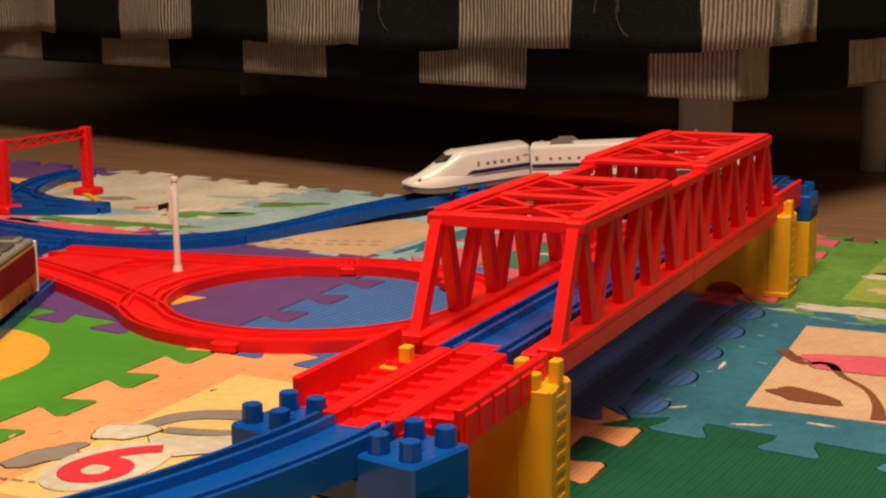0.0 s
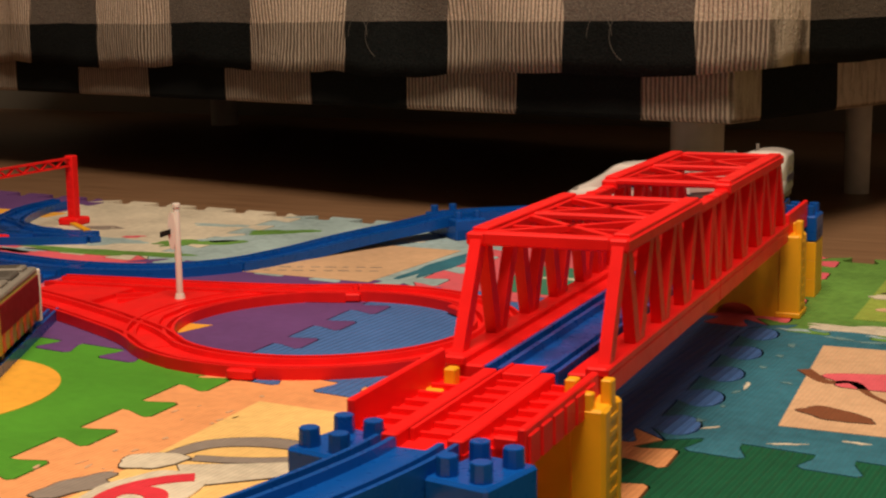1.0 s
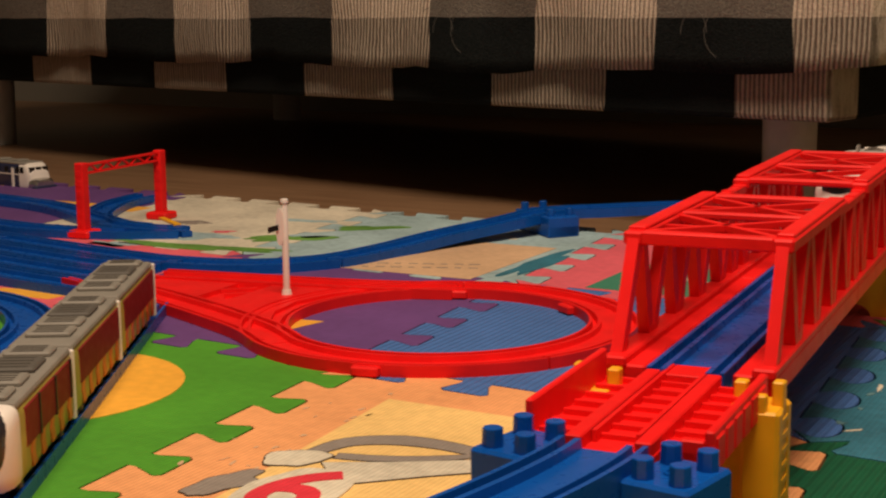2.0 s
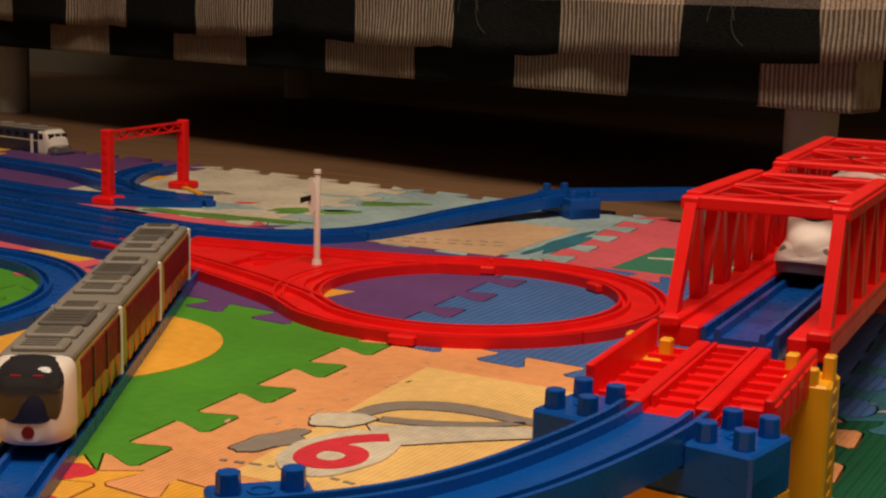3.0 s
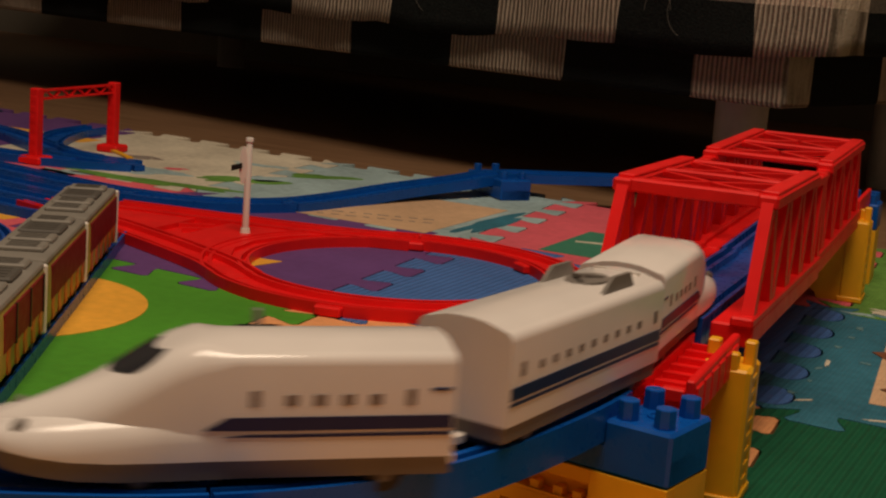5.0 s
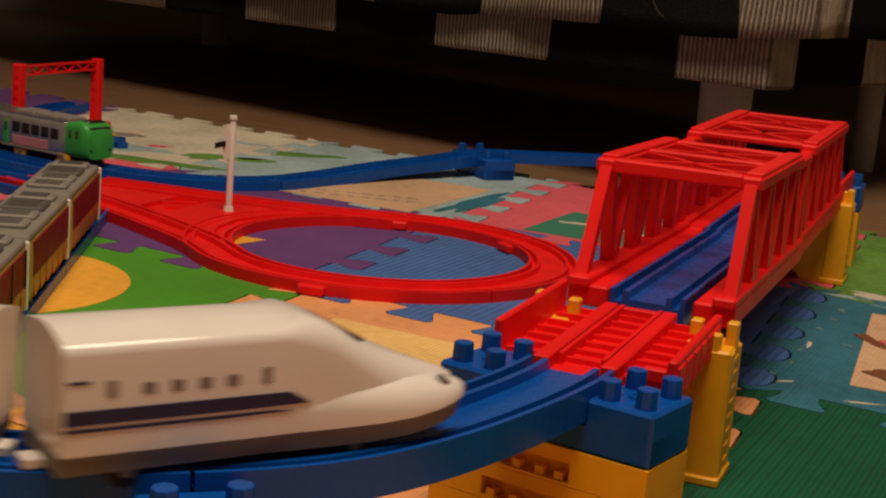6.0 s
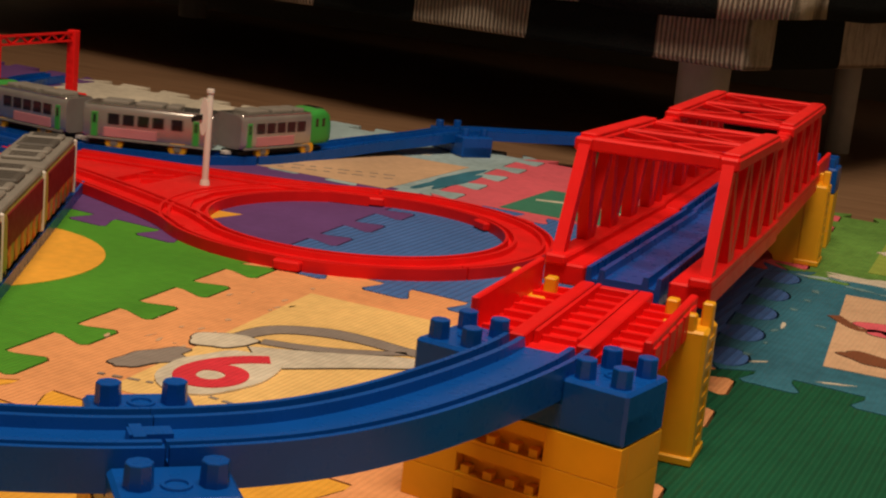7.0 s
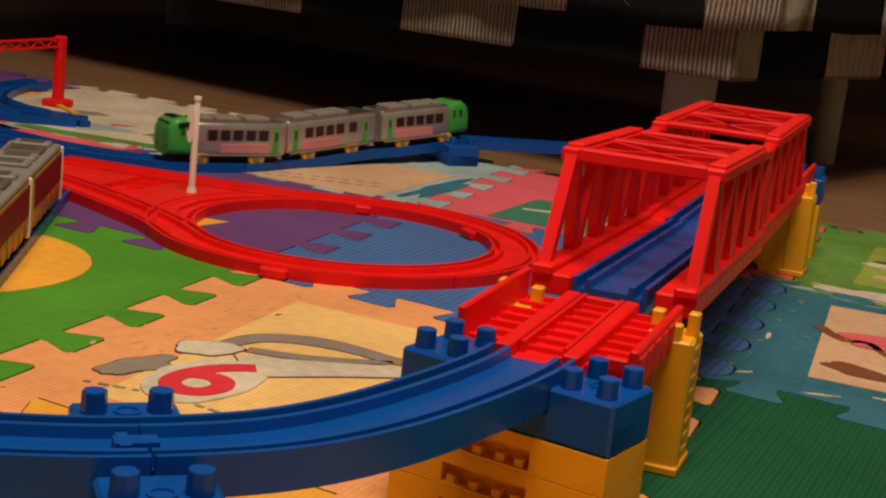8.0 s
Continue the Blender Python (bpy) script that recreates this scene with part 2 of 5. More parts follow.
# ---------------------------------------------------------------- lines of track
def spline(points, step=0.006):
    """An even polyline through the points (centripetal Catmull-Rom)."""
    p = np.array(points, float)
    p = np.vstack([2 * p[0] - p[1], p, 2 * p[-1] - p[-2]])
    out = []
    for i in range(1, len(p) - 2):
        a, b, c, d = p[i - 1:i + 3]
        t0 = 0.0
        t1 = t0 + np.linalg.norm(b - a) ** 0.5
        t2 = t1 + np.linalg.norm(c - b) ** 0.5
        t3 = t2 + np.linalg.norm(d - c) ** 0.5
        for t in np.linspace(t1, t2, 40, endpoint=False):
            a1 = (t1 - t) / (t1 - t0) * a + (t - t0) / (t1 - t0) * b
            a2 = (t2 - t) / (t2 - t1) * b + (t - t1) / (t2 - t1) * c
            a3 = (t3 - t) / (t3 - t2) * c + (t - t2) / (t3 - t2) * d
            b1 = (t2 - t) / (t2 - t0) * a1 + (t - t0) / (t2 - t0) * a2
            b2 = (t3 - t) / (t3 - t1) * a2 + (t - t1) / (t3 - t1) * a3
            out.append((t2 - t) / (t2 - t1) * b1 + (t - t1) / (t2 - t1) * b2)
    out.append(p[-2])
    out = np.array(out)
    s = np.concatenate([[0], np.cumsum(np.linalg.norm(np.diff(out, axis=0), axis=1))])
    n = max(2, int(s[-1] / step))
    q = np.linspace(0, s[-1], n + 1)
    return np.stack([np.interp(q, s, out[:, k]) for k in range(3)], 1)


def arc_points(cx, cy, r, a0, a1, z0=0.0, z1=None, n=9):
    z1 = z0 if z1 is None else z1
    return [(cx + r * math.cos(radians(a0 + (a1 - a0) * i / (n - 1))), cy + r * math.sin(radians(a0 + (a1 - a0) * i / (n - 1))), z0 + (z1 - z0) * i / (n - 1)) for i in range(n)]


class Line:
    def __init__(self, pts):
        self.p = spline(pts)
        self.s = np.concatenate([[0], np.cumsum(np.linalg.norm(np.diff(self.p, axis=0), axis=1))])
        self.length = self.s[-1]

    def at(self, s):
        """The point s metres along, going on straight past either end."""
        if s < 0:
            d = (self.p[1] - self.p[0]) / (self.s[1] - self.s[0])
            return self.p[0] + d * s
        if s > self.length:
            d = (self.p[-1] - self.p[-2]) / (self.s[-1] - self.s[-2])
            return self.p[-1] + d * (s - self.length)
        return np.array([np.interp(s, self.s, self.p[:, k]) for k in range(3)])

    def near(self, x, y):
        return float(self.s[np.argmin((self.p[:, 0] - x) ** 2 + (self.p[:, 1] - y) ** 2)])

    def cut(self, a, b, step=0.007):
        n = max(1, int(abs(b - a) / step))
        return [self.at(s) for s in np.linspace(a, b, n + 1)]


BX, BY, BA = 0.2985, -0.1255, 6.2          # bridge: near portal on the ground plan, heading
BRIDGE = pose(BX, BY, 0, 0, 0, BA)
DECK = 0.066


def on_bridge(r, s, z=0.0):
    v = BRIDGE @ Vector((r, s, z))
    return (v.x, v.y, v.z)


MAIN = Line([(-1.5, 0.415, 0), (-1.2, 0.368, 0), (-0.9, 0.325, 0), (-0.7, 0.294, 0), (-0.55, 0.271, 0), (-0.46, 0.259, 0), (-0.381, 0.256, 0), (-0.298, 0.281, 0),
             (-0.253, 0.335, 0), (-0.236, 0.41, 0.0005), (-0.214, 0.485, 0.006), (-0.184, 0.56, 0.0115)]
            + [(0.0105 + 0.214 * math.cos(radians(a)), 0.486 + 0.214 * math.sin(radians(a)), z)
               for a, z in ((142, 0.0168), (124, 0.0178), (106, 0.021), (88, 0.026), (70, 0.0335), (50, 0.043), (30, 0.0535))]
            + [on_bridge(x, s, z) for x, s, z in ((-0.010, 0.655, 0.0625), (-0.003, 0.575, DECK))]
            + [on_bridge(0, s, DECK) for s in (0.45, 0.3, 0.15, 0.0, -0.1, -0.15)]
            + [(0.3165, -0.306, DECK), (0.312, -0.36, DECK), (0.3025, -0.409, DECK), (0.288, -0.445, DECK), (0.2605, -0.48, DECK), (0.2305, -0.505, DECK),
               (0.17, -0.54, DECK), (0.09, -0.565, DECK), (0.0, -0.575, DECK), (-0.2, -0.575, DECK), (-0.5, -0.57, DECK), (-1.0, -0.56, DECK)])


# ---------------------------------------------------------------- room
FLOOR_Z = -0.012


def slab(name, x0, x1, y0, y1, z0, z1, material):
    ob = new(name, mesh_from(new_box(x0, x1, y0, y1, z0, z1), name, material))
    return tagged(ob, kind="structure")


# north wall: shade seen under the sofa is put into this darker colour
SHADED_WALL_PAINT = plaster("shaded_wall_paint", (0.20, 0.18, 0.145))
# the other walls and ceiling stay paler, for bounce light
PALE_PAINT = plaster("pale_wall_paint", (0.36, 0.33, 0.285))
tagged(slab("floor", -3.2, 2.6, -2.6, 2.2, FLOOR_Z - 0.1, FLOOR_Z, wood_floor()), "brown wood laminate floor under the mats", "floor")
tagged(slab("wall_north", -3.2, 2.6, 2.2, 2.3, FLOOR_Z - 0.1, 2.5, SHADED_WALL_PAINT), "plain wall behind the sofa, coloured dark as shade", "wall")
tagged(slab("wall_south", -3.2, 2.6, -2.7, -2.6, FLOOR_Z - 0.1, 2.5, PALE_PAINT), "plain painted wall", "wall")
tagged(slab("wall_west", -3.3, -3.2, -2.7, 2.3, FLOOR_Z - 0.1, 2.5, PALE_PAINT), "plain painted wall", "wall")
tagged(slab("wall_east", 2.6, 2.7, -2.7, 2.3, FLOOR_Z - 0.1, 2.5, PALE_PAINT), "plain painted wall", "wall")
tagged(slab("ceiling", -3.3, 2.7, -2.7, 2.3, 2.5, 2.6, PALE_PAINT), "plain painted ceiling", "ceiling")

# ---------------------------------------------------------------- sofa
SOFA = Matrix.Translation((-0.671, 0.886, 0)) @ pose(0, 0, 0, 0, 0, math.degrees(math.atan2(-0.0377, 0.172)))
CHECK = 0.176
SOFA_R, SOFA_L, SOFA_D = 4.72 * CHECK - 0.02, -1.35, 0.95


def draped(x0, x1, z0, z1, depth, seed, wave, nx=110, nz=16):
    """Front cloth that bellies and hangs in shallow folds, turned round the free corner to the side."""
    bm = bmesh.new()
    total = (x1 - x0) + depth
    rows = []
    for i in range(nx + 1):
        u = total * i / nx
        col = []
        for k in range(nz + 1):
            w = k / nz
            fold = noise.noise((u * 7, w * 1.2, seed)) * wave * (1 - 0.55 * w) + noise.noise((u * 19, w * 3, seed + 5)) * wave * 0.35
            hem = noise.noise((u * 5, 0, seed + 9)) * wave * 0.7 + noise.noise((u * 16, 0, seed + 2)) * wave * 0.3
            up = min(1.0, max(0.0, (u - (x1 - x0) + 0.40) / 0.40))
            z = z0 + 0.014 * up * up + (z1 - z0) * w + hem * (1 - 0.7 * up) * (1 - w)
            fold *= 1 - 0.6 * up
            if u <= x1 - x0:
                col.append(bm.verts.new((x0 + u, fold, z)))
            else:
                col.append(bm.verts.new((x1 - fold, u - (x1 - x0), z)))
        rows.append(col)
    for i in range(nx):
        for k in range(nz):
            bm.faces.new((rows[i][k], rows[i + 1][k], rows[i + 1][k + 1], rows[i][k + 1]))
    return bm


def build_sofa():
    sofa = thing("sofa", "low sofa with black and cream checked cover on pale grey legs", "sofa", SOFA)
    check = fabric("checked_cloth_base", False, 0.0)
    top = checked_top()
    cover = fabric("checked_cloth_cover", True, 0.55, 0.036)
    base = bmesh.new()
    box(base, SOFA_L, SOFA_R, 0.0, SOFA_D, 0.1213, 0.20, 0.006, 2)
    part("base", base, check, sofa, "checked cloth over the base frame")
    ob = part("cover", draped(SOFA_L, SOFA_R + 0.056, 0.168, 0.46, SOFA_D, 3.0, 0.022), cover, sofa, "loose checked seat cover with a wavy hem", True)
    ob.location = (0, -0.022, 0)
    sol = ob.modifiers.new("cloth", "SOLIDIFY")
    sol.thickness = 0.004
    part("seat", new_box(SOFA_L, SOFA_R, 0.02, SOFA_D, 0.2, 0.45, bev=0.03, segs=3), top, sofa, "checked seat cushion")
    part("backrest", new_box(SOFA_L, SOFA_R, SOFA_D - 0.16, SOFA_D, 0.45, 0.8, bev=0.03, segs=3), top, sofa)
    for x0 in (1.6, 3.7):
        for k in range(3):
            th = bmesh.new()
            pts = [((x0 + 0.18 * math.cos(a + k)) * CHECK + k * 0.03, -0.0245 - 0.012, 0.215 + 0.03 * math.sin(a + k)) for a in np.linspace(0, 2.2, 10)]
            for p, q in zip(pts, pts[1:]):
                bar(th, p, q, 0.0005, 0.0005)
            part("stitch_line", th, ROOF_DARK, sofa)
    for x, y, r in ((SOFA_R - 0.093, 0.085, 0.029), (0.705, 0.52, 0.017), (-1.02, 0.11, 0.031), (-1.02, SOFA_D - 0.1, 0.031)):
        bm = bmesh.new()
        cyl(bm, x, y, FLOOR_Z, 0.1213, r, r * 1.06, 20)
        part("leg", bm, LEG_GREY, sofa, smooth=True)
    return sofa


build_sofa()

# ---------------------------------------------------------------- foam puzzle mats
S = 0.305
MATS = pose(0.002, -0.004, 0, 0, 0, 1.5)


def tab_profile(n=5, lobed=False):
    """Outline of one joint edge from 0 to 1: (along, out) with n flared or round-lobed tabs."""
    pts = []
    pitch = 1.0 / n
    for k in range(n):
        c = (k + 0.5) * pitch
        a, b, h = 0.17 * pitch, 0.28 * pitch, 0.085
        if lobed:
            pts += [(c - 0.19 * pitch, -h * 0.5)]
            pts += [(c - 0.33 * pitch * math.cos(q), h * (0.02 + 0.5 * math.sin(q))) for q in np.linspace(-0.75, math.pi + 0.75, 13)]
            pts += [(c + 0.19 * pitch, -h * 0.5)]
            continue
        pts += [(c - a, -h * 0.5), (c - a * 1.02, -h * 0.25), (c - b, h * 0.36), (c - b * 0.8, h * 0.5), (c + b * 0.8, h * 0.5), (c + b, h * 0.36), (c + a * 1.02, -h * 0.25), (c + a, -h * 0.5)]
    return pts


GRID_X, GRID_Y, GRID_O = Vector((0.3265, -0.018, 0)), Vector((-0.036, 0.3235, 0)), Vector((-0.007, 0.006, 0))


def mat_tile(i, j, material, label):
    """A tile of the laid mat; the mats have been pulled a little out of square."""
    m = MATS @ Matrix.Translation((i * S, j * S, 0))
    t = thing("foam_mat_tile", label, "play mat", m, "puzzle mat tiles")
    bm = bmesh.new()
    prof = tab_profile()
    g = 0.0026
    right = tab_profile(lobed=True) if (i, j) == (0, 0) else prof
    left = tab_profile(lobed=True) if (i, j) == (1, 0) else prof
    pts = [(g, g)] + [(a, -o + g) for a, o in prof] + [(1 - g, g)]
    pts += [(1 + o - g, a) for a, o in right] + [(1 - g, 1 - g)]
    pts += [(a, 1 - o - g) for a, o in prof[::-1]] + [(g, 1 - g)]
    pts += [(o + g, a) for a, o in left[::-1]]
    inv = m.inverted()
    laid = [inv @ (GRID_O + GRID_X * (i + u) + GRID_Y * (j + v)) for u, v in pts]
    prism(bm, [(p.x, p.y) for p in laid], FLOOR_Z + 0.0005, 0.0)
    part("foam", bm, material, t)
    return t


def print_on(t, name, poly, material, level=1, label=""):
    bm = bmesh.new()
    prism(bm, poly, -0.002, 0.00035 * level)
    return part(name, bm, material, t, label)


def rect(x0, x1, y0, y1):
    return [(x0, y0), (x1, y0), (x1, y1), (x0, y1)]


def blob(cx, cy, rx, ry, turn=0.0, seed=0.0, rough=0.12, n=36):
    out = []
    ct, st = math.cos(radians(turn)), math.sin(radians(turn))
    for k in range(n):
        a = 2 * math.pi * k / n
        q = 1 + rough * noise.noise((math.cos(a) * 1.6, math.sin(a) * 1.6, seed)) * 2
        x, y = rx * q * math.cos(a), ry * q * math.sin(a)
        out.append((cx + x * ct - y * st, cy + x * st + y * ct))
    return out


def band(points, width, n=8):
    """A stroke of the given widths along a polyline."""
    p = spline([(x, y, 0) for x, y in points], 0.006)
    left, right = [], []
    for k in range(len(p)):
        d = p[min(k + 1, len(p) - 1)] - p[max(k - 1, 0)]
        d /= np.linalg.norm(d)
        w = np.interp(k / (len(p) - 1), np.linspace(0, 1, len(width)), width) / 2
        left.append((p[k][0] - d[1] * w, p[k][1] + d[0] * w))
        right.append((p[k][0] + d[1] * w, p[k][1] - d[0] * w))
    return left + right[::-1]


TILES = {}
for key, (mt, lb) in {
    (0, -1): (F_ORANGE, "orange foam puzzle tile with a printed number"),
    (-1, -1): (F_GREEN, "green foam puzzle tile with a golden disc"),
    (-1, 0): (F_PURPLE, "purple foam puzzle tile under the red loop"),
    (0, 0): (F_BLUE, "blue ribbed foam puzzle tile under the bridge"),
    (1, -1): (F_DKGREEN, "bottle-green ribbed foam puzzle tile"),
    (1, 0): (F_TEAL, "worn teal foam puzzle tile with a peach print"),
    (1, 1): (F_LEAF, "leaf-green foam puzzle tile with a worn print"),
    (0, 1): (F_PINK, "pink foam puzzle tile with a green print"),
    (-1, 1): (F_SKY, "pale teal foam puzzle tile with a peach print"),
    (-2, 1): (F_PALE, "faded cream and green foam puzzle tile"),
    (-2, 0): (F_PINK, "pink foam puzzle tile under the parallel tracks"),
    (-3, 1): (F_PURPLE, "purple foam puzzle tile with a yellow print"),
    (-3, 0): (F_PURPLE, "purple foam puzzle tile"),
    (-5, 1): (F_PINK, "pink foam puzzle tile"), (-6, 1): (F_GREEN, "green foam puzzle tile"), (-7, 1): (F_GOLD, "golden foam puzzle tile"), (-5, 0): (F_GREEN, "green foam puzzle tile"),
    (-4, 1): (F_GOLD, "golden foam puzzle tile"), (-4, 0): (F_PINK, "pink foam puzzle tile"),
    (-2, -1): (F_GREEN, "green foam puzzle tile inside the blue curve"), (-3, -1): (F_BLUE, "blue foam puzzle tile"),
    (-1, -2): (F_GOLD, "golden foam puzzle tile with red spots"), (0, -2): (F_GOLD, "golden foam puzzle tile"),
    (1, -2): (F_ORANGE, "orange foam puzzle tile"), (-2, -2): (F_PURPLE, "purple foam puzzle tile"), (-3, -2): (F_PINK, "pink foam puzzle tile"), (2, -2): (F_PURPLE, "purple foam puzzle tile"),
    (2, -1): (F_DKGREEN, "bottle-green ribbed foam puzzle tile"), (2, 0): (F_TEAL, "worn teal foam puzzle tile"), (2, 1): (F_LEAF, "leaf-green foam puzzle tile"),
}.items():
    TILES[key] = mat_tile(*key, mt, lb)

def tick_marks(t, cx, cy, n, length, turn=0.0, level=2):
    """A line of unreadable small print as plain bars."""
    for k in range(n):
        x = cx + (k - n / 2) * length * 1.5
        w = length * (0.6 + 0.5 * ((k * 7) % 3) / 2)
        ct, st = math.cos(radians(turn)), math.sin(radians(turn))
        pts = [(x - w / 2, cy - 0.0012), (x + w / 2, cy - 0.0012), (x + w / 2, cy + 0.0012), (x - w / 2, cy + 0.0012)]
        print_on(t, "print_bar", [(cx + (a - cx) * ct - (b - cy) * st, cy + (a - cx) * st + (b - cy) * ct) for a, b in pts], F_GREY, level)


def digit(t, text, x, y, size, squeeze, material, level):
    cu = bpy.data.curves.new("digit", "FONT")
    cu.body, cu.size, cu.extrude, cu.offset = text, size, 0.0008, 0.0022
    cu.align_x, cu.align_y = "CENTER", "CENTER"
    tmp = bpy.data.objects.new("digit", cu)
    scene.collection.objects.link(tmp)
    me = bpy.data.meshes.new_from_object(tmp.evaluated_get(bpy.context.evaluated_depsgraph_get()))
    bpy.data.objects.remove(tmp)
    me.transform(Matrix.Translation((x, y, 0.00035 * level - 0.0006)) @ Matrix.Diagonal((squeeze, 0.94, 1, 1)))
    me.materials.clear()
    me.materials.append(material)
    ob = new("printed_digit", me)
    ob.parent = t
    return tagged(ob, "red printed digit")


def inked(t, poly, material, level, label, rim=0.0009):
    """A printed shape with a thin dark rim."""
    area = sum(p[0] * q[1] - q[0] * p[1] for p, q in zip(poly, poly[1:] + poly[:1]))
    side = 1 if area > 0 else -1
    grown = []
    for k, p in enumerate(poly):
        a, b = poly[k - 1], poly[(k + 1) % len(poly)]
        dx, dy = b[0] - a[0], b[1] - a[1]
        n = math.hypot(dx, dy) or 1.0
        grown.append((p[0] + side * dy / n * rim, p[1] - side * dx / n * rim))
    print_on(t, "print_rim", grown, F_INK, level - 0.4, "dark printed rim")
    print_on(t, "print_shape", poly, material, level, label)


t = TILES[0, -1]
print_on(t, "printed_panel", [(0.078, 0.022), (0.268, 0.030), (0.262, 0.255), (0.056, 0.259)], F_CREAM, 1, "cream printed panel")
inked(t, band([(0.076, 0.140), (0.084, 0.168), (0.108, 0.184), (0.133, 0.187), (0.165, 0.184), (0.205, 0.192)], [0.010, 0.016, 0.018, 0.014, 0.012, 0.005]), F_GREY, 2, "grey printed curve")
inked(t, band([(0.092, 0.143), (0.112, 0.148), (0.138, 0.160), (0.165, 0.180)], [0.010, 0.010, 0.009, 0.006]), F_GREY, 2, "grey printed curve")
inked(t, blob(0.064, 0.076, 0.011, 0.024, -14, 2.0, 0.2), F_GREY, 2, "grey printed patch")
inked(t, blob(0.074, 0.128, 0.020, 0.013, 40, 5.0, 0.18), F_PALE, 3, "pale printed patch")
inked(t, [(0.092, 0.128), (0.126, 0.146), (0.165, 0.170), (0.215, 0.186), (0.190, 0.164), (0.155, 0.134), (0.12, 0.100)], F_PALE, 3, "pale printed patch")
print_on(t, "print_shape", blob(0.106, 0.078, 0.027, 0.042, 0, 1.0, 0.08), F_PALE, 4, "pale outline round the digit")
digit(t, "6", 0.106, 0.079, 0.098, 0.85, F_RED, 5)
tick_marks(t, 0.080, 0.040, 4, 0.006, 10)
tick_marks(t, 0.122, 0.043, 7, 0.006, -6)
t = TILES[-1, -1]
print_on(t, "printed_disc", blob(0.130, 0.181, 0.101, 0.101, rough=0.0, n=56), F_GOLD, 1, "golden disc")
t = TILES[1, 0]
print_on(t, "printed_panel", [(0.064, 0.038), (0.275, 0.045), (0.265, 0.268), (0.040, 0.255)], F_PEACH, 1, "peach printed panel")
inked(t, blob(0.088, 0.074, 0.026, 0.011, -20, 5.0, 0.25), F_BROWN, 2, "brown printed patch")
print_on(t, "print_shape", band([(0.045, 0.178), (0.068, 0.150), (0.081, 0.156), (0.099, 0.129), (0.119, 0.106), (0.133, 0.075), (0.141, 0.045)], [0.010, 0.008, 0.007, 0.004, 0.004, 0.006, 0.010]), F_BROWN, 2, "brown printed line")
inked(t, blob(0.175, 0.09, 0.035, 0.03, 20, 3.0, 0.2), F_BROWN, 2, "brown printed patch")
inked(t, blob(0.108, 0.168, 0.042, 0.026, 15, 7.0, 0.2), F_PINK, 2, "pink printed patch")
for x, y, a, b, r in ((0.079, 0.004, 0.008, 0.0012, 20), (0.112, 0.022, 0.009, 0.0016, -5), (0.03, 0.018, 0.006, 0.0014, 40), (0.022, 0.12, 0.0015, 0.008, 10), (0.15, 0.283, 0.008, 0.0012, 2)):
    print_on(t, "scuff", blob(x, y, a, b, r, x * 30, 0.5), F_PALE, 1, "worn pale scuff")
worn = random.Random(11)
for k in range(16):
    print_on(t, "scuff", blob(0.012 + 0.017 * k + worn.uniform(-0.008, 0.008), 0.300 - 0.0012 * k + worn.uniform(-0.016, 0.010), worn.uniform(0.005, 0.015), worn.uniform(0.0015, 0.005), worn.uniform(-25, 25), k * 1.7, 0.55, 18), worn.choice((F_PEACH, F_WORN, F_SKY)), 1, "worn pale scuff")
for k in range(7):
    print_on(t, "scuff", blob(worn.uniform(0.012, 0.045), 0.03 + 0.036 * k, worn.uniform(0.002, 0.006), worn.uniform(0.001, 0.003), worn.uniform(0, 180), k * 2.3, 0.5, 14), F_WORN, 1, "worn pale scuff")
t = TILES[0, -1]
for k in range(18):
    print_on(t, "scuff", blob(worn.uniform(0.02, 0.065), worn.uniform(0.09, 0.29), worn.uniform(0.0006, 0.0016), worn.uniform(0.0006, 0.0040), worn.uniform(-20, 20), k * 3.1, 0.4, 10), F_PEACH, 1, "pale scratch")
t = TILES[0, 1]
print_on(t, "printed_panel", rect(0.02, 0.23, 0.045, 0.175), F_SEA, 1, "green printed panel")
print_on(t, "print_shape", band([(0.03, 0.11), (0.07, 0.12), (0.14, 0.10)], [0.006, 0.010, 0.006]), F_PALE, 2, "pale printed line")
print_on(t, "print_shape", blob(0.12, 0.22, 0.07, 0.018, 0, 4.0, 0.3), F_SKY, 1, "pale printed patch")
t = TILES[-1, 1]
print_on(t, "printed_panel", rect(0.045, 0.215, 0.035, 0.225), F_PEACH, 1, "peach printed panel")
tick_marks(t, 0.135, 0.085, 9, 0.010, 20)
tick_marks(t, 0.150, 0.070, 8, 0.010, 20)
print_on(t, "print_shape", blob(0.09, 0.265, 0.07, 0.016, 0, 8.0, 0.3), F_PALE, 1, "pale printed patch")
print_on(t, "print_shape", blob(0.235, 0.13, 0.012, 0.08, 0, 9.0, 0.3), F_TEAL, 1, "teal printed patch")
t = TILES[1, 1]
print_on(t, "printed_panel", [(0.04, 0.05), (0.25, 0.055), (0.24, 0.25), (0.03, 0.245)], F_LIME, 1, "yellow-green printed panel")
print_on(t, "print_shape", blob(0.078, 0.100, 0.034, 0.014, 20, 4.0, 0.4), F_PEACH, 2, "pink printed patch")
print_on(t, "print_shape", blob(0.075, 0.168, 0.032, 0.016, 10, 6.0, 0.3), F_INK, 2, "dark printed patch")
print_on(t, "print_shape", blob(0.05, 0.145, 0.016, 0.008, 0, 2.0, 0.3), F_PALE, 3, "pale printed patch")
print_on(t, "scuff", blob(0.06, 0.015, 0.06, 0.014, 0, 3.3, 0.4), F_PALE, 1, "worn pale scuff")
t = TILES[-2, 1]
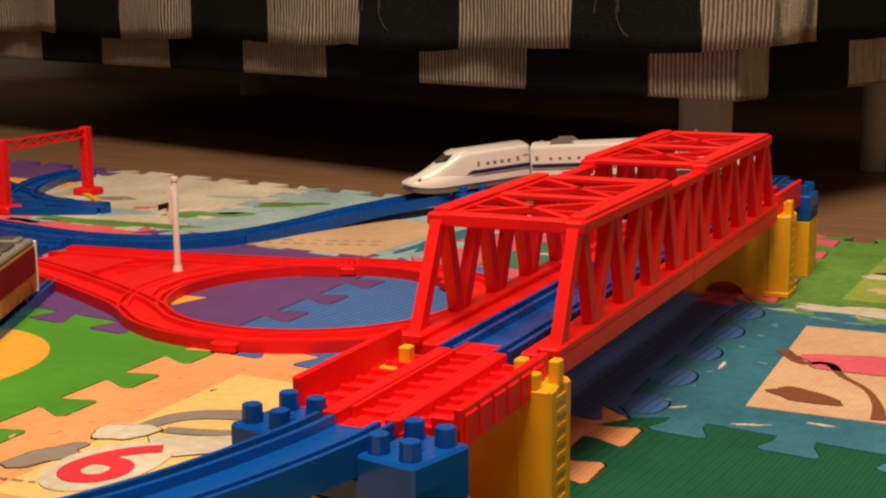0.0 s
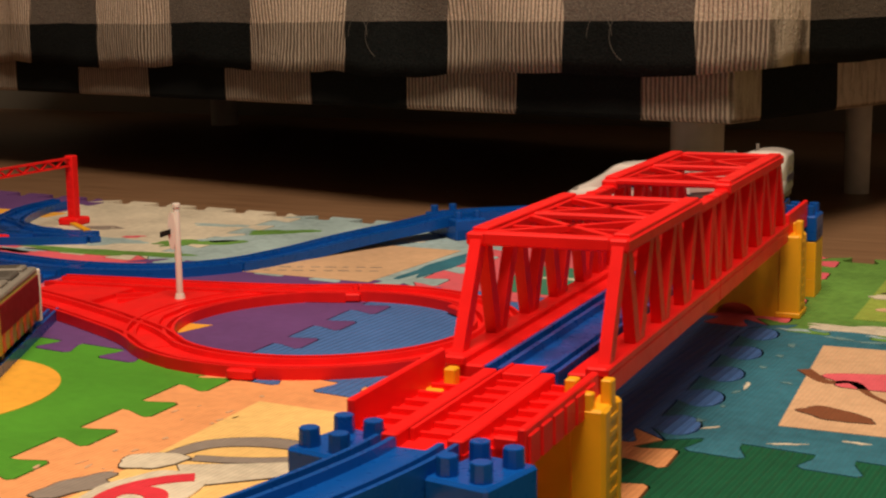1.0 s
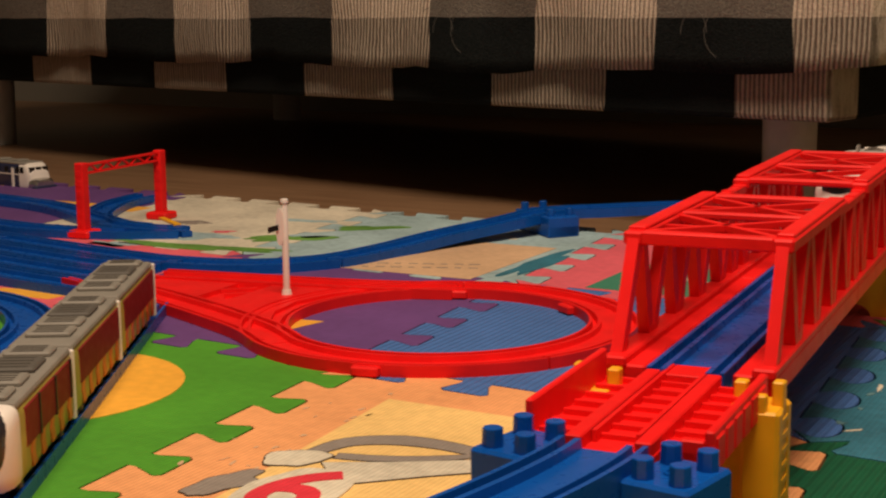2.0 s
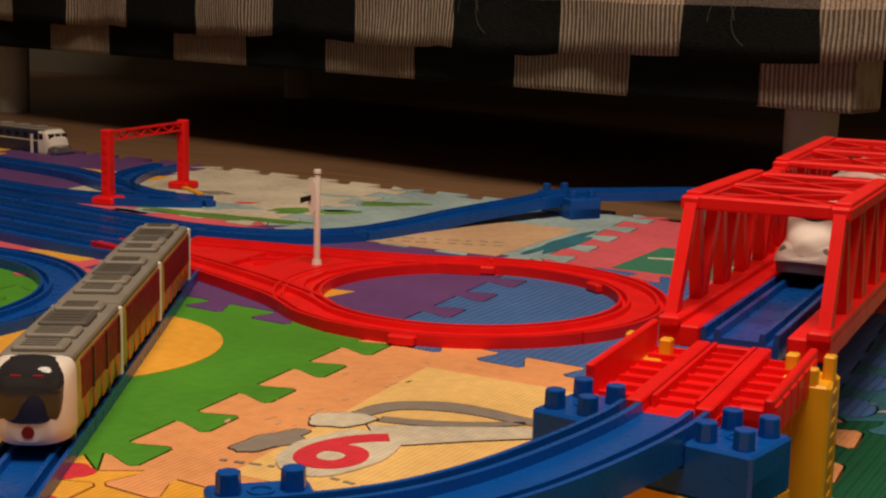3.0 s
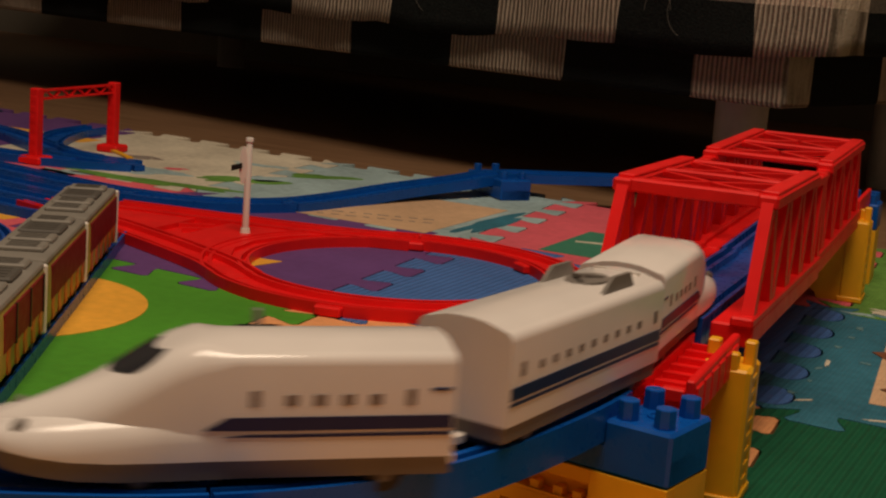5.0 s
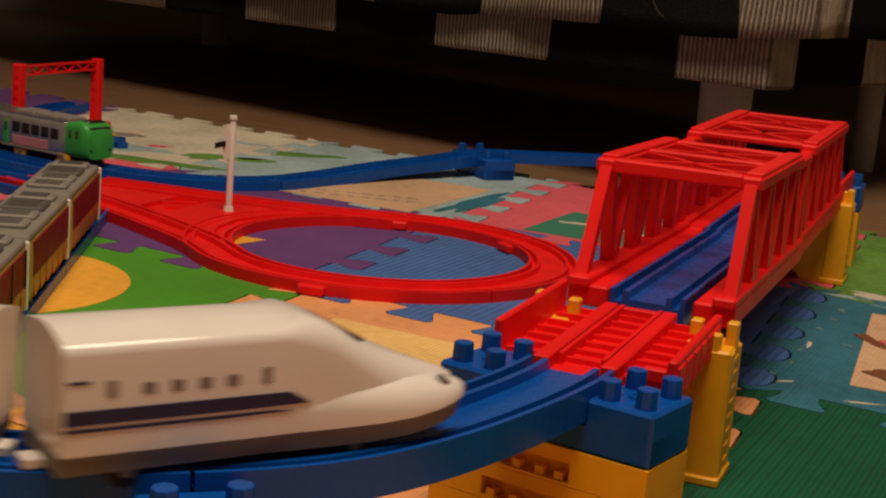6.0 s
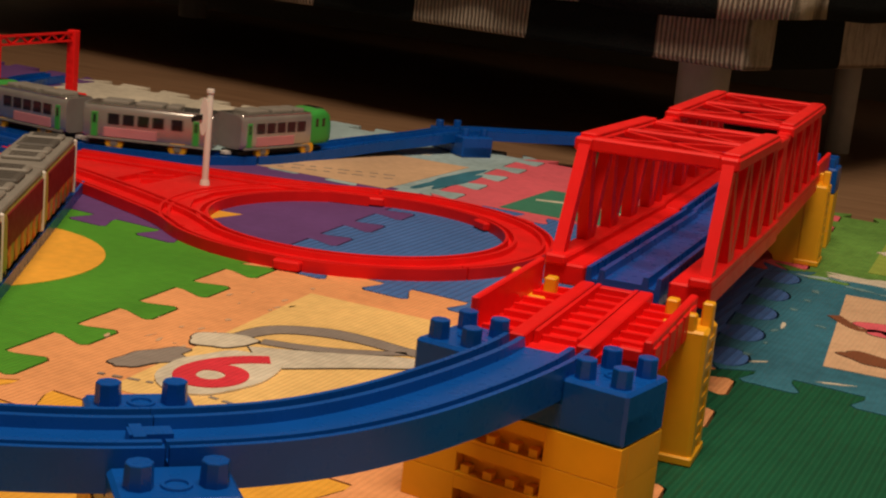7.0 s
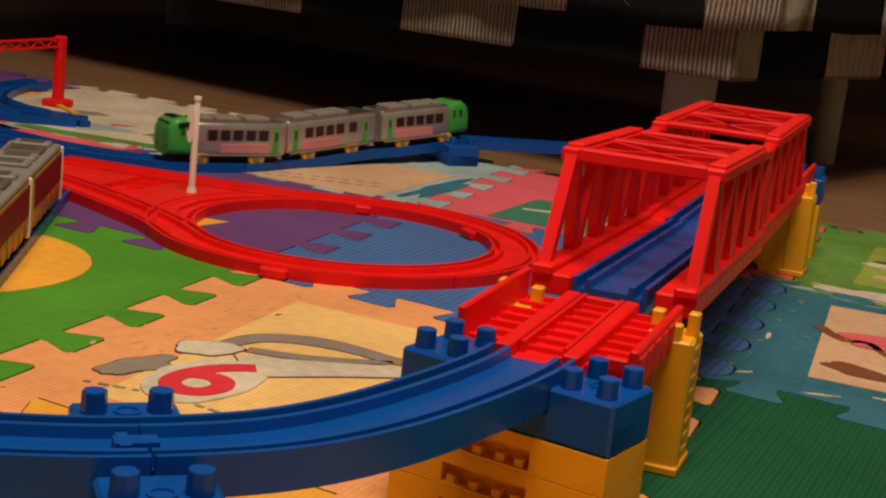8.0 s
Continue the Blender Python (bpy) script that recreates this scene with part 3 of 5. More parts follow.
for x, y, a, b, r, m in ((0.17, 0.075, 0.10, 0.016, 4, F_LEAF), (0.225, 0.155, 0.040, 0.020, 30, F_LEAF), (0.27, 0.26, 0.035, 0.02, 20, F_LEAF), (0.25, 0.20, 0.04, 0.016, 40, F_SKY), (0.13, 0.13, 0.05, 0.022, 10, F_SKY), (0.08, 0.05, 0.035, 0.012, 0, F_SKY), (0.18, 0.28, 0.03, 0.010, 10, F_SKY), (0.14, 0.17, 0.016, 0.006, 30, F_PINK), (0.06, 0.21, 0.020, 0.010, 0, F_GREY)):
    print_on(t, "print_shape", blob(x, y, a, b, r, x * 40, 0.45), m, 1, "faded printed patch")
print_on(t, "print_shape", band([(0.045, 0.198), (0.06, 0.222), (0.082, 0.215)], [0.003, 0.004, 0.003]), F_GREY, 2, "grey printed line")
print_on(TILES[-2, 1], "print_shape", blob(0.055, 0.028, 0.06, 0.024, 0, 12.0, 0.35), F_PINK, 1, "pink printed patch")
t = TILES[-3, 1]
print_on(t, "printed_panel", rect(0.03, 0.24, 0.25, 0.290), F_GOLD, 1, "yellow printed strip")
t = TILES[-1, 0]
print_on(t, "printed_strip", [(0.054, 0.112), (0.195, 0.130), (0.188, 0.097), (0.09, 0.086)], F_GOLD, 1, "yellow printed patch")
t = TILES[0, -2]
print_on(t, "printed_spot", blob(0.006, 0.288, 0.016, 0.011, 0, 3.0, 0.15), F_RED, 1, "red printed spot")
print_on(t, "printed_spot", blob(0.022, 0.246, 0.014, 0.009, 20, 5.0, 0.15), F_RED, 1, "red printed spot")
t = TILES[-2, 0]
print_on(t, "print_shape", [(0.16, 0.12), (0.24, 0.135), (0.235, 0.10), (0.17, 0.095)], F_GOLD, 1, "yellow printed patch")

# ---------------------------------------------------------------- toy rails
HALF = 0.019
RAIL = [(-0.019, 0.0), (-0.019, 0.0085), (-0.0168, 0.0085), (-0.0162, 0.0026), (-0.0130, 0.0026), (-0.0124, 0.0080), (-0.0098, 0.0080), (-0.0092, 0.0040),
        (0.0092, 0.0040), (0.0098, 0.0080), (0.0124, 0.0080), (0.0130, 0.0026), (0.0162, 0.0026), (0.0168, 0.0085), (0.019, 0.0085), (0.019, 0.0)]
RAIL_LOW = [(r, z if z > 0 else -0.0015) for r, z in RAIL]
RAIL_TALL = [(r, z if z > 0 else -0.006) for r, z in RAIL]


def sweep(bm, pts, profile, origin=(0, 0, 0)):
    rings = []
    for k, p in enumerate(pts):
        d = Vector(pts[min(k + 1, len(pts) - 1)]) - Vector(pts[max(k - 1, 0)])
        d.z = 0
        d.normalize()
        side = Vector((d.y, -d.x, 0))
        rings.append([Vector(p) - Vector(origin) + side * r + Vector((0, 0, z)) for r, z in profile])
    loft(bm, rings)


def joint_tab(bm, p, d, origin):
    """The hooked tongue at a rail's end."""
    d = Vector((d[0], d[1], 0)).normalized()
    o = Vector(p) - Vector(origin)
    bar(bm, o + d * -0.004 + Vector((0, 0, 0.0035)), o + d * 0.010 + Vector((0, 0, 0.0035)), 0.0075, 0.0045)
    s = Vector((d.y, -d.x, 0))
    bar(bm, o + d * 0.007 - s * 0.006 + Vector((0, 0, 0.0037)), o + d * 0.007 + s * 0.006 + Vector((0, 0, 0.0037)), 0.004, 0.0045)


def rail(name, pts, material, label, profile=RAIL, group="", tabs=True, parent=None):
    """One moulded rail along a polyline; its origin is at its start."""
    bm = bmesh.new()
    o = tuple(pts[0])
    sweep(bm, pts, profile, o)
    if tabs:
        d = np.array(pts[-1]) - np.array(pts[-2])
    ob = part(name, bm, material, parent)
    ob.location = o
    if tabs:
        tb = bmesh.new()
        joint_tab(tb, pts[-1] + np.array([0, 0, 0.0016]), d, o)
        part("joint_tab", tb, material, ob)
    if parent is None:
        tagged(ob, label, "toy rail", group)
    return ob


s_in = MAIN.near(*on_bridge(-0.003, 0.575)[:2])
s_out = MAIN.near(*on_bridge(0, -0.1605)[:2])
s_hump = MAIN.near(-0.152, 0.618)
s_flat = MAIN.near(-0.253, 0.335)
s_yard = MAIN.near(-0.381, 0.256)
s_join = MAIN.near(0.2605, -0.48)
G = 0.0004
cuts = [-0.70, -0.35, 0.0, 0.43, 0.86, s_yard, s_flat, s_hump, (s_hump + s_in) / 2, s_in]
for a, b in zip(cuts, cuts[1:]):
    up = MAIN.at(b)[2] > 0.004
    rail("toy_rail", MAIN.cut(a + G, b - G), BLUE, "blue plastic toy rail climbing on a curve" if up else "blue plastic toy rail lying on the mat", RAIL_LOW if up and a > s_flat - 0.01 else RAIL, "main line rails")
for a, b in ((s_out, s_join), (s_join, s_join + 0.21), (s_join + 0.21, s_join + 0.45), (s_join + 0.45, s_join + 0.70), (s_join + 0.70, s_join + 0.97)):
    rail("toy_rail", MAIN.cut(a + G, b - G), BLUE, "blue plastic curved toy rail raised on piers", RAIL_TALL, "main line rails")

# parallel tracks in the yard
for k, off in enumerate((0.044, 0.088, 0.132)):
    base = [MAIN.at(s) for s in np.linspace(0.0, s_yard + 0.01, 60)]
    pts = [p + np.array([0.012 * k, -off * 1.0, 0]) for p in base]
    for a in range(0, 60, 20):
        rail("toy_rail", pts[a:a + 21], BLUE, "blue plastic straight toy rail in a row of four", RAIL, "yard rails", tabs=False)

# blue curve on the mat
pts = [np.array(p) for p in arc_points(-0.43, -0.145, 0.19, 100, -80, 0, 0, 60)]
for a, b in ((0, 15), (15, 30), (30, 45), (45, 59)):
    rail("toy_rail", pts[a:b + 1], BLUE, "blue plastic curved toy rail on the mat", RAIL, "left curve rails", tabs=False)

# siding with the grey train
SIDE = Line([(-0.262, 0.083, 0), (-0.12, -0.142, 0), (0.034, -0.387, 0), (0.16, -0.585, 0)])
for a, b in ((0.0, 0.214), (0.214, 0.428), (0.428, SIDE.length)):
    rail("toy_rail", SIDE.cut(a + G, b - G), BLUE, "blue plastic straight toy rail under the grey train", RAIL, "siding rails")

# far turnout by the gantry
def far_turnout():
    t = thing("rail_turnout", "blue plastic toy turnout rail beside the red gantry", "toy rail")
    a = spline([(-0.504, 0.411, 0), (-0.57, 0.372, 0), (-0.66, 0.352, 0), (-0.80, 0.365, 0), (-0.98, 0.395, 0), (-1.3, 0.44, 0)])
    b = spline([(-0.505, 0.412, 0.0003), (-0.57, 0.405, 0.0003), (-0.66, 0.44, 0.0003), (-0.78, 0.495, 0.0003), (-0.95, 0.525, 0.0003), (-1.3, 0.56, 0.0003)])
    c = spline([(-0.56, 0.408, 0.0006), (-0.615, 0.414, 0.0006), (-0.66, 0.444, 0.0006), (-0.70, 0.50, 0.0006), (-0.728, 0.56, 0.0006), (-0.742, 0.628, 0.0006)])
    for p in (a, b, c):
        rail("track", list(p), BLUE, "", RAIL, tabs=False, parent=t)
    d = bmesh.new()
    bar(d, (-0.51, 0.415, 0.004), (-0.490, 0.405, 0.004), 0.012, 0.006)
    part("joint_tab", d, BLUE, t)
    bm = bmesh.new()
    prism(bm, [(-0.520, 0.430), (-0.572, 0.462), (-0.575, 0.456), (-0.525, 0.424)], 0.0085, 0.0105)
    part("lever_plate", bm, YELLOW, t, "small yellow point lever")


far_turnout()

# red loop with its turnout
RING = (-0.018, 0.145)
RR = 0.135


def red_loop():
    t = thing("red_loop_track", "red plastic turning loop rail lying on the mat", "toy rail", pose(*RING, 0))
    o = np.array([RING[0], RING[1], 0])

    def seg(name, pts, dz=0.0):
        bm = bmesh.new()
        sweep(bm, [np.array(p) - o + np.array([0, 0, dz]) for p in pts], RAIL)
        return part(name, bm, RED, t)

    for a0, a1 in ((-132, -30), (-30, 50), (50, 112)):
        seg("curved_rail", arc_points(*RING, RR, a0 + 0.15, a1 - 0.15, 0, 0, 30))
    seg("turnout_curve", arc_points(*RING, RR, 112.2, 227.8, 0, 0, 36))
    seg("turnout_leg", spline([(-0.345, 0.193, 0), (-0.28, 0.206, 0), (-0.20, 0.221, 0), (-0.13, 0.239, 0), (-0.07, 0.261, 0)]), 0.0004)
    seg("turnout_leg", spline([(-0.40, 0.150, 0), (-0.33, 0.131, 0), (-0.253, 0.107, 0), (-0.18, 0.079, 0), (-0.128, 0.056, 0), (-0.088, 0.030, 0)]), 0.0004)
    web = bmesh.new()
    prism(web, [(x - o[0], y - o[1]) for x, y in ((-0.218, 0.200), (-0.13, 0.222), (-0.150, 0.19), (-0.158, 0.15), (-0.150, 0.11), (-0.135, 0.085), (-0.180, 0.096), (-0.212, 0.108))], 0.001, 0.0072)
    part("web_plate", web, RED, t)
    web = bmesh.new()
    prism(web, [(x - o[0], y - o[1]) for x, y in ((-0.33, 0.179), (-0.252, 0.195), (-0.246, 0.123), (-0.33, 0.148))], 0.001, 0.0070)
    part("web_plate", web, RED, t)
    bm = bmesh.new()
    prism(bm, [(x - o[0], y - o[1]) for x, y in ((-0.253, 0.195), (-0.217, 0.200), (-0.211, 0.110), (-0.247, 0.123))], 0.0005, 0.0028)
    part("web_floor", bm, RED, t)
    for x, y in ((-0.237, 0.165), (-0.222, 0.15)):
        bm = bmesh.new()
        bar(bm, (x - 0.012 - o[0], y - o[1], 0.0045), (x + 0.012 - o[0], y + 0.02 - o[1], 0.0045), 0.003, 0.0045)
        part("web_rib", bm, RED, t)
    for a in (-78, 56, 113):
        for rr, ln in ((RR + 0.021, 0.010), (RR - 0.0205, 0.009)):
            bm = bmesh.new()
            box(bm, -ln, ln, -0.004, 0.004, 0.0005, 0.0075, 0.0012)
            bmesh.ops.transform(bm, matrix=pose(rr * math.cos(radians(a)), rr * math.sin(radians(a)), 0, 0, 0, a + 90), verts=bm.verts)
            part("joint_lug", bm, RED, t)
    return t


red_loop()


# ---------------------------------------------------------------- signal post, gantry
def signal_post():
    t = thing("signal_post", "white plastic toy signal post standing on the red turnout", "toy signal", pose(-0.183, 0.171, 0.0072))
    bm = bmesh.new()
    cyl(bm, 0, 0, 0.0, 0.004, 0.0045, 0.0038, 14)
    cyl(bm, 0, 0, 0.004, 0.078, 0.0029, 0.0027, 14, 0.0008)
    cyl(bm, 0, 0, 0.078, 0.0815, 0.0034, 0.0034, 14, 0.0008)
    part("post", bm, IVORY, t, smooth=True)
    bm = bmesh.new()
    prism(bm, [(-0.0035 + 0.0034 * math.cos(a), 0.016 * math.sin(a)) for a in np.linspace(0, 2 * math.pi, 24, endpoint=False)], 0, 0.002)
    bmesh.ops.transform(bm, matrix=Matrix.Translation((0.0, -0.001, 0.058)) @ pose(0, 0, 0, 90, 0, 25), verts=bm.verts)
    part("back_plate", bm, IVORY, t)
    bm = bmesh.new()
    prism(bm, [(-0.0125, 0.0525), (-0.0035, 0.0555), (-0.0035, 0.0600), (-0.0125, 0.0575)], 0, 0.0016)
    bmesh.ops.transform(bm, matrix=pose(0, -0.003, 0, 90, 0, 25), verts=bm.verts)
    part("signal_arm", bm, BLACK, t, "black signal arm")


signal_post()


def gantry():
    a, b = Vector((-0.594, 0.356, 0)), Vector((-0.614, 0.505, 0))
    t = thing("overhead_gantry", "red plastic toy gantry standing over the far tracks", "toy gantry", pose(a.x, a.y, 0, 0, 0, math.degrees(math.atan2(b.y - a.y, b.x - a.x))))
    L = (b - a).length
    for x in (0, L):
        bm = bmesh.new()
        box(bm, x - 0.0058, x + 0.0058, -0.0055, 0.0055, 0.006, 0.082, 0.0012)
        for k in range(6):
            box(bm, x - 0.0062, x + 0.0062, -0.0032, 0.0032, 0.012 + k * 0.011, 0.019 + k * 0.011, 0.0008)
        part("post", bm, RED, t)
        bm = bmesh.new()
        box(bm, x - 0.0135, x + 0.0135, -0.014, 0.014, 0.0, 0.0088, 0.002)
        part("foot", bm, RED, t)
    bm = bmesh.new()
    bar(bm, (0, 0, 0.079), (L, 0, 0.079), 0.005, 0.0022)
    bar(bm, (0, 0, 0.070), (L, 0, 0.070), 0.005, 0.0022)
    n = 10
    for k in range(n):
        z = (0.070, 0.079)
        bar(bm, (L * k / n, 0, z[k % 2]), (L * (k + 1) / n, 0, z[1 - k % 2]), 0.0035, 0.0016)
    part("lattice_beam", bm, RED, t)


gantry()


# ---------------------------------------------------------------- truss bridge
def truss_span(flip):
    """One half: portal end at local y 0, joint end at 0.213."""
    t = thing("truss_bridge", "red plastic toy truss bridge span with blue rail inside", "toy bridge", BRIDGE if not flip else BRIDGE @ pose(0, 0.4255, 0, 0, 0, 180), "bridge spans")
    W, ZT, ZB = 0.0375, 0.133, 0.076
    END = 0.184 if flip else 0.152          # where the roof lattice stops, short of the joint
    for sx in (-1, 1):
        bm = bmesh.new()
        box(bm, sx * W - 0.0055, sx * W + 0.0055, -0.003, END + 0.005, ZT - 0.006, ZT + 0.001, 0.0012)
        box(bm, sx * W - 0.0045, sx * W + 0.0045, 0.004, END, ZT + 0.0005, ZT + 0.0028, 0.0006)
        box(bm, sx * W - 0.0036, sx * W + 0.0036, END + 0.003, 0.2127, ZT - 0.0085, ZT - 0.0028, 0.0008)
        part("upper_chord", bm, RED, t)
        bm = bmesh.new()
        x0, x1 = sorted((sx * 0.0215, sx * 0.0425))
        box(bm, x0, x1, -0.034, 0.2127, 0.062, ZB - 0.003, 0.001)
        x0, x1 = sorted((sx * 0.031, sx * 0.0425))
        box(bm, x0, x1, -0.036, 0.2127, ZB - 0.004, ZB + 0.001, 0.001)
        part("lower_chord", bm, RED, t)
        tops = [0.004, 0.056, 0.106, 0.156, 0.203]
        bots = [-0.028, 0.027, 0.079, 0.130, 0.181]
        legs = []
        for k in range(5):
            legs.append((tops[k] - 0.003, bots[k] + 0.003))
            if k < 4:
                legs.append((tops[k] + 0.004, bots[k + 1] - 0.003))
        legs.append((0.2, 0.209))
        for a, b in legs:
            bm = bmesh.new()
            bar(bm, (sx * W, a, ZT - 0.003), (sx * (W + 0.0005), b, ZB - 0.001), 0.0078, 0.0062, (1, 0, 0))
            part("strut", bm, RED, t)
    for y, w in ((0.0, 0.008), (END / 2, 0.006), (END, 0.009)):
        bm = bmesh.new()
        box(bm, -W + 0.004, W - 0.004, y - w / 2, y + w / 2, ZT - (0.0055 if y == 0 else 0.0025), ZT + 0.0015, 0.001)
        part("top_beam", bm, RED, t)
    for a, b in ((0.004, END / 2 - 0.003), (END / 2 + 0.003, END - 0.004)):
        m = (a + b) / 2
        for p, q in (((-W, a), (0, m)), ((W, a), (0, m)), ((-W, b), (0, m)), ((W, b), (0, m))):
            bm = bmesh.new()
            bar(bm, (*p, ZT - 0.001), (*q, ZT - 0.001), 0.0045, 0.003)
            part("lattice_bar", bm, RED, t)
        bm = bmesh.new()
        bar(bm, (-W, m, ZT - 0.0024), (W, m, ZT - 0.0024), 0.004, 0.003)
        part("lattice_bar", bm, RED, t)
    bm = bmesh.new()
    sweep(bm, [(0, y, DECK) for y in (-0.040, 0.05, 0.15, 0.2125)], RAIL_TALL)
    part("rail_bed", bm, BLUE, t, "blue rail inside the bridge")
    return t


NEAR_SPAN = truss_span(False)
truss_span(True)


def approach(flip):
    """Red half rail between bridge and pier, with ladder-like troughs."""
    m = BRIDGE if not flip else BRIDGE @ pose(0, 0.4255, 0, 0, 0, 180)
    t = thing("bridge_approach_rail", "red plastic bridge approach rail with side walls", "toy rail", m, "bridge approach rails")
    y0, y1 = (-0.1495 if flip else -0.160), -0.042
    bm = bmesh.new()
    box(bm, -0.040, 0.040, y0 + 0.014, y1, 0.061, 0.0678)
    box(bm, -0.019, 0.019, y0, y1 + 0.002, 0.0612, 0.0682)
    part("deck", bm, RED, t)
    for x in (-0.0148, 0.0148):
        bm = bmesh.new()
        box(bm, x - 0.0036, x + 0.0036, y0, y1, 0.064, 0.0742, 0.0007)
        part("running_rail", bm, RED, t)
    for x0, x1 in ((-0.0105, -0.0085), (0.0085, 0.0105)):
        bm = bmesh.new()
        box(bm, x0, x1, y0 + 0.012, y1 + 0.016, 0.064, 0.0735)
        part("guide_ridge", bm, RED, t)
    part("tongue", new_box(-0.0085, 0.0085, y1 - 0.002, y1 + 0.018, 0.0660, 0.0728, bev=0.0005), RED, t)
    for k in range(7):
        y = y0 + 0.019 + k * 0.0152
        for a, b, h in ((-0.0085, 0.0085, 0.0705), (-0.036, -0.019, 0.0705), (0.019, 0.036, 0.0705)):
            part("rung", new_box(a, b, y - 0.0014, y + 0.0014, 0.0636, h), RED, t)
    bm = bmesh.new()
    box(bm, -0.0410, -0.0375, y0 + 0.014, y1 - 0.002, 0.0605, 0.083, 0.0008)
    part("side_wall", bm, RED, t)
    bm = bmesh.new()
    box(bm, 0.0365, 0.0405, y0 + 0.014, y1 - 0.002, 0.0605, 0.0775, 0.0008)
    part("side_wall", bm, RED, t)
    part("end_wall", new_box(0.026, 0.0365, y0 + 0.014, y0 + 0.019, 0.062, 0.073, bev=0.0008), RED, t)
    for k in range(6):
        y = y0 + 0.023 + k * 0.0158
        part("buttress", new_box(0.0400, 0.0416, y - 0.0062, y + 0.0062, 0.0607, 0.0745, bev=0.0006), RED, t)
    return t


approach(False)
approach(True)


def yellow_pier(flip):
    """Wall-shaped pier under the bridge end: ribbed end columns, prongs on top, arch at the foot."""
    m = (BRIDGE if not flip else BRIDGE @ pose(0, 0.4255, 0, 0, 0, 180)) @ Matrix.Translation((0, -0.051, 0))
    t = thing("bridge_pier", "yellow plastic toy bridge pier holding the truss bridge", "toy pier", m, "bridge piers")
    bm = bmesh.new()
    pts = [(-0.036, 0.0), (-0.016, 0.0)] + [(-0.016 * math.cos(a), 0.010 * math.sin(a)) for a in np.linspace(0.15, math.pi - 0.15, 9)] + [(0.016, 0.0), (0.036, 0.0), (0.036, 0.060), (-0.036, 0.060)]
    lo = [bm.verts.new((x, -0.0178, z)) for x, z in pts]
    hi = [bm.verts.new((x, 0.0088, z)) for x, z in pts]
    bm.faces.new(lo)
    bm.faces.new(hi[::-1])
    for i in range(len(pts)):
        j = (i + 1) % len(pts)
        bm.faces.new((lo[i], hi[i], hi[j], lo[j]))
    part("web", bm, YELLOW, t)
    for sx in (-1, 1):
        bm = bmesh.new()
        a, b = sorted((sx * 0.034, sx * 0.0505))
        box(bm, a, b, -0.019, 0.010, 0.0, 0.066, 0.0012)
        part("column", bm, YELLOW, t)
        c, d = sorted((sx * 0.0500, sx * 0.0512))
        part("rib", new_box(c, d, -0.0175, -0.0095, 0.004, 0.065, bev=0.0006), YELLOW, t)
        part("rib", new_box(c, d, 0.0030, 0.0090, 0.004, 0.065, bev=0.0006), YELLOW, t)
        for k in range(8):
            part("tooth", new_box(c, d, -0.0090, 0.0026, 0.008 + k * 0.0072, 0.0105 + k * 0.0072), YELLOW, t)
        a2, b2 = sorted((sx * 0.032, sx * 0.052))
        part("foot", new_box(a2, b2, -0.0205, 0.0115, 0.0, 0.0045, bev=0.0008), YELLOW, t)
        for y0, y1, x0, x1, z1 in ((-0.006, 0.001, 0.0275, 0.0335, 0.0760), (-0.006, 0.001, 0.0450, 0.0505, 0.0772), (-0.0185, -0.0130, 0.0400, 0.0450, 0.0735), (-0.0185, -0.006, 0.0290, 0.0400, 0.0685)):
            bm = bmesh.new()
            c, d = sorted((sx * x0, sx * x1))
            box(bm, c, d, y0, y1, 0.058, z1, 0.0008)
            part("prong", bm, YELLOW, t)
    return t


yellow_pier(False)
yellow_pier(True)


def blue_block(m, label, half=0.050, studs=(0.0270, 0.0430)):
    """Blue pier head: a cradle for a rail joint with studs on each side. Local origin under the rail's base."""
    t = thing("pier_head_block", label, "toy pier", m, "blue pier heads")
    bm = bmesh.new()
    box(bm, -half, half, -0.0180, 0.0180, -0.0187, -0.0068, 0.001)
    part("cradle", bm, BLUE, t)
    for sx in (-1, 1):
        bm = bmesh.new()
        a, b = sorted((sx * 0.0205, sx * half))
        box(bm, a, b, -0.0185, 0.0185, -0.0187, 0.0035, 0.0014)
        part("shoulder", bm, BLUE, t)
        mid = sum(studs) / len(studs)
        bm = bmesh.new()
        n = 16
        ring = [[(sx * mid + r * math.cos(2 * math.pi * k / n), r * math.sin(2 * math.pi * k / n), z) for k in range(n)] for r, z in ((0.0050, 0.0034), (0.0048, 0.0043), (0.0036, 0.0043), (0.0034, 0.0036))]
        loft(bm, ring, cap=False)
        part("socket_rim", bm, BLUE, t)
        for x in studs:
            for y in (-0.0112, 0.0112):
                bm = bmesh.new()
                cyl(bm, sx * x, y, 0.003, 0.0115, 0.0046, 0.0043, 8, 0.0005)
                part("stud", bm, BLUE, t)
    return t


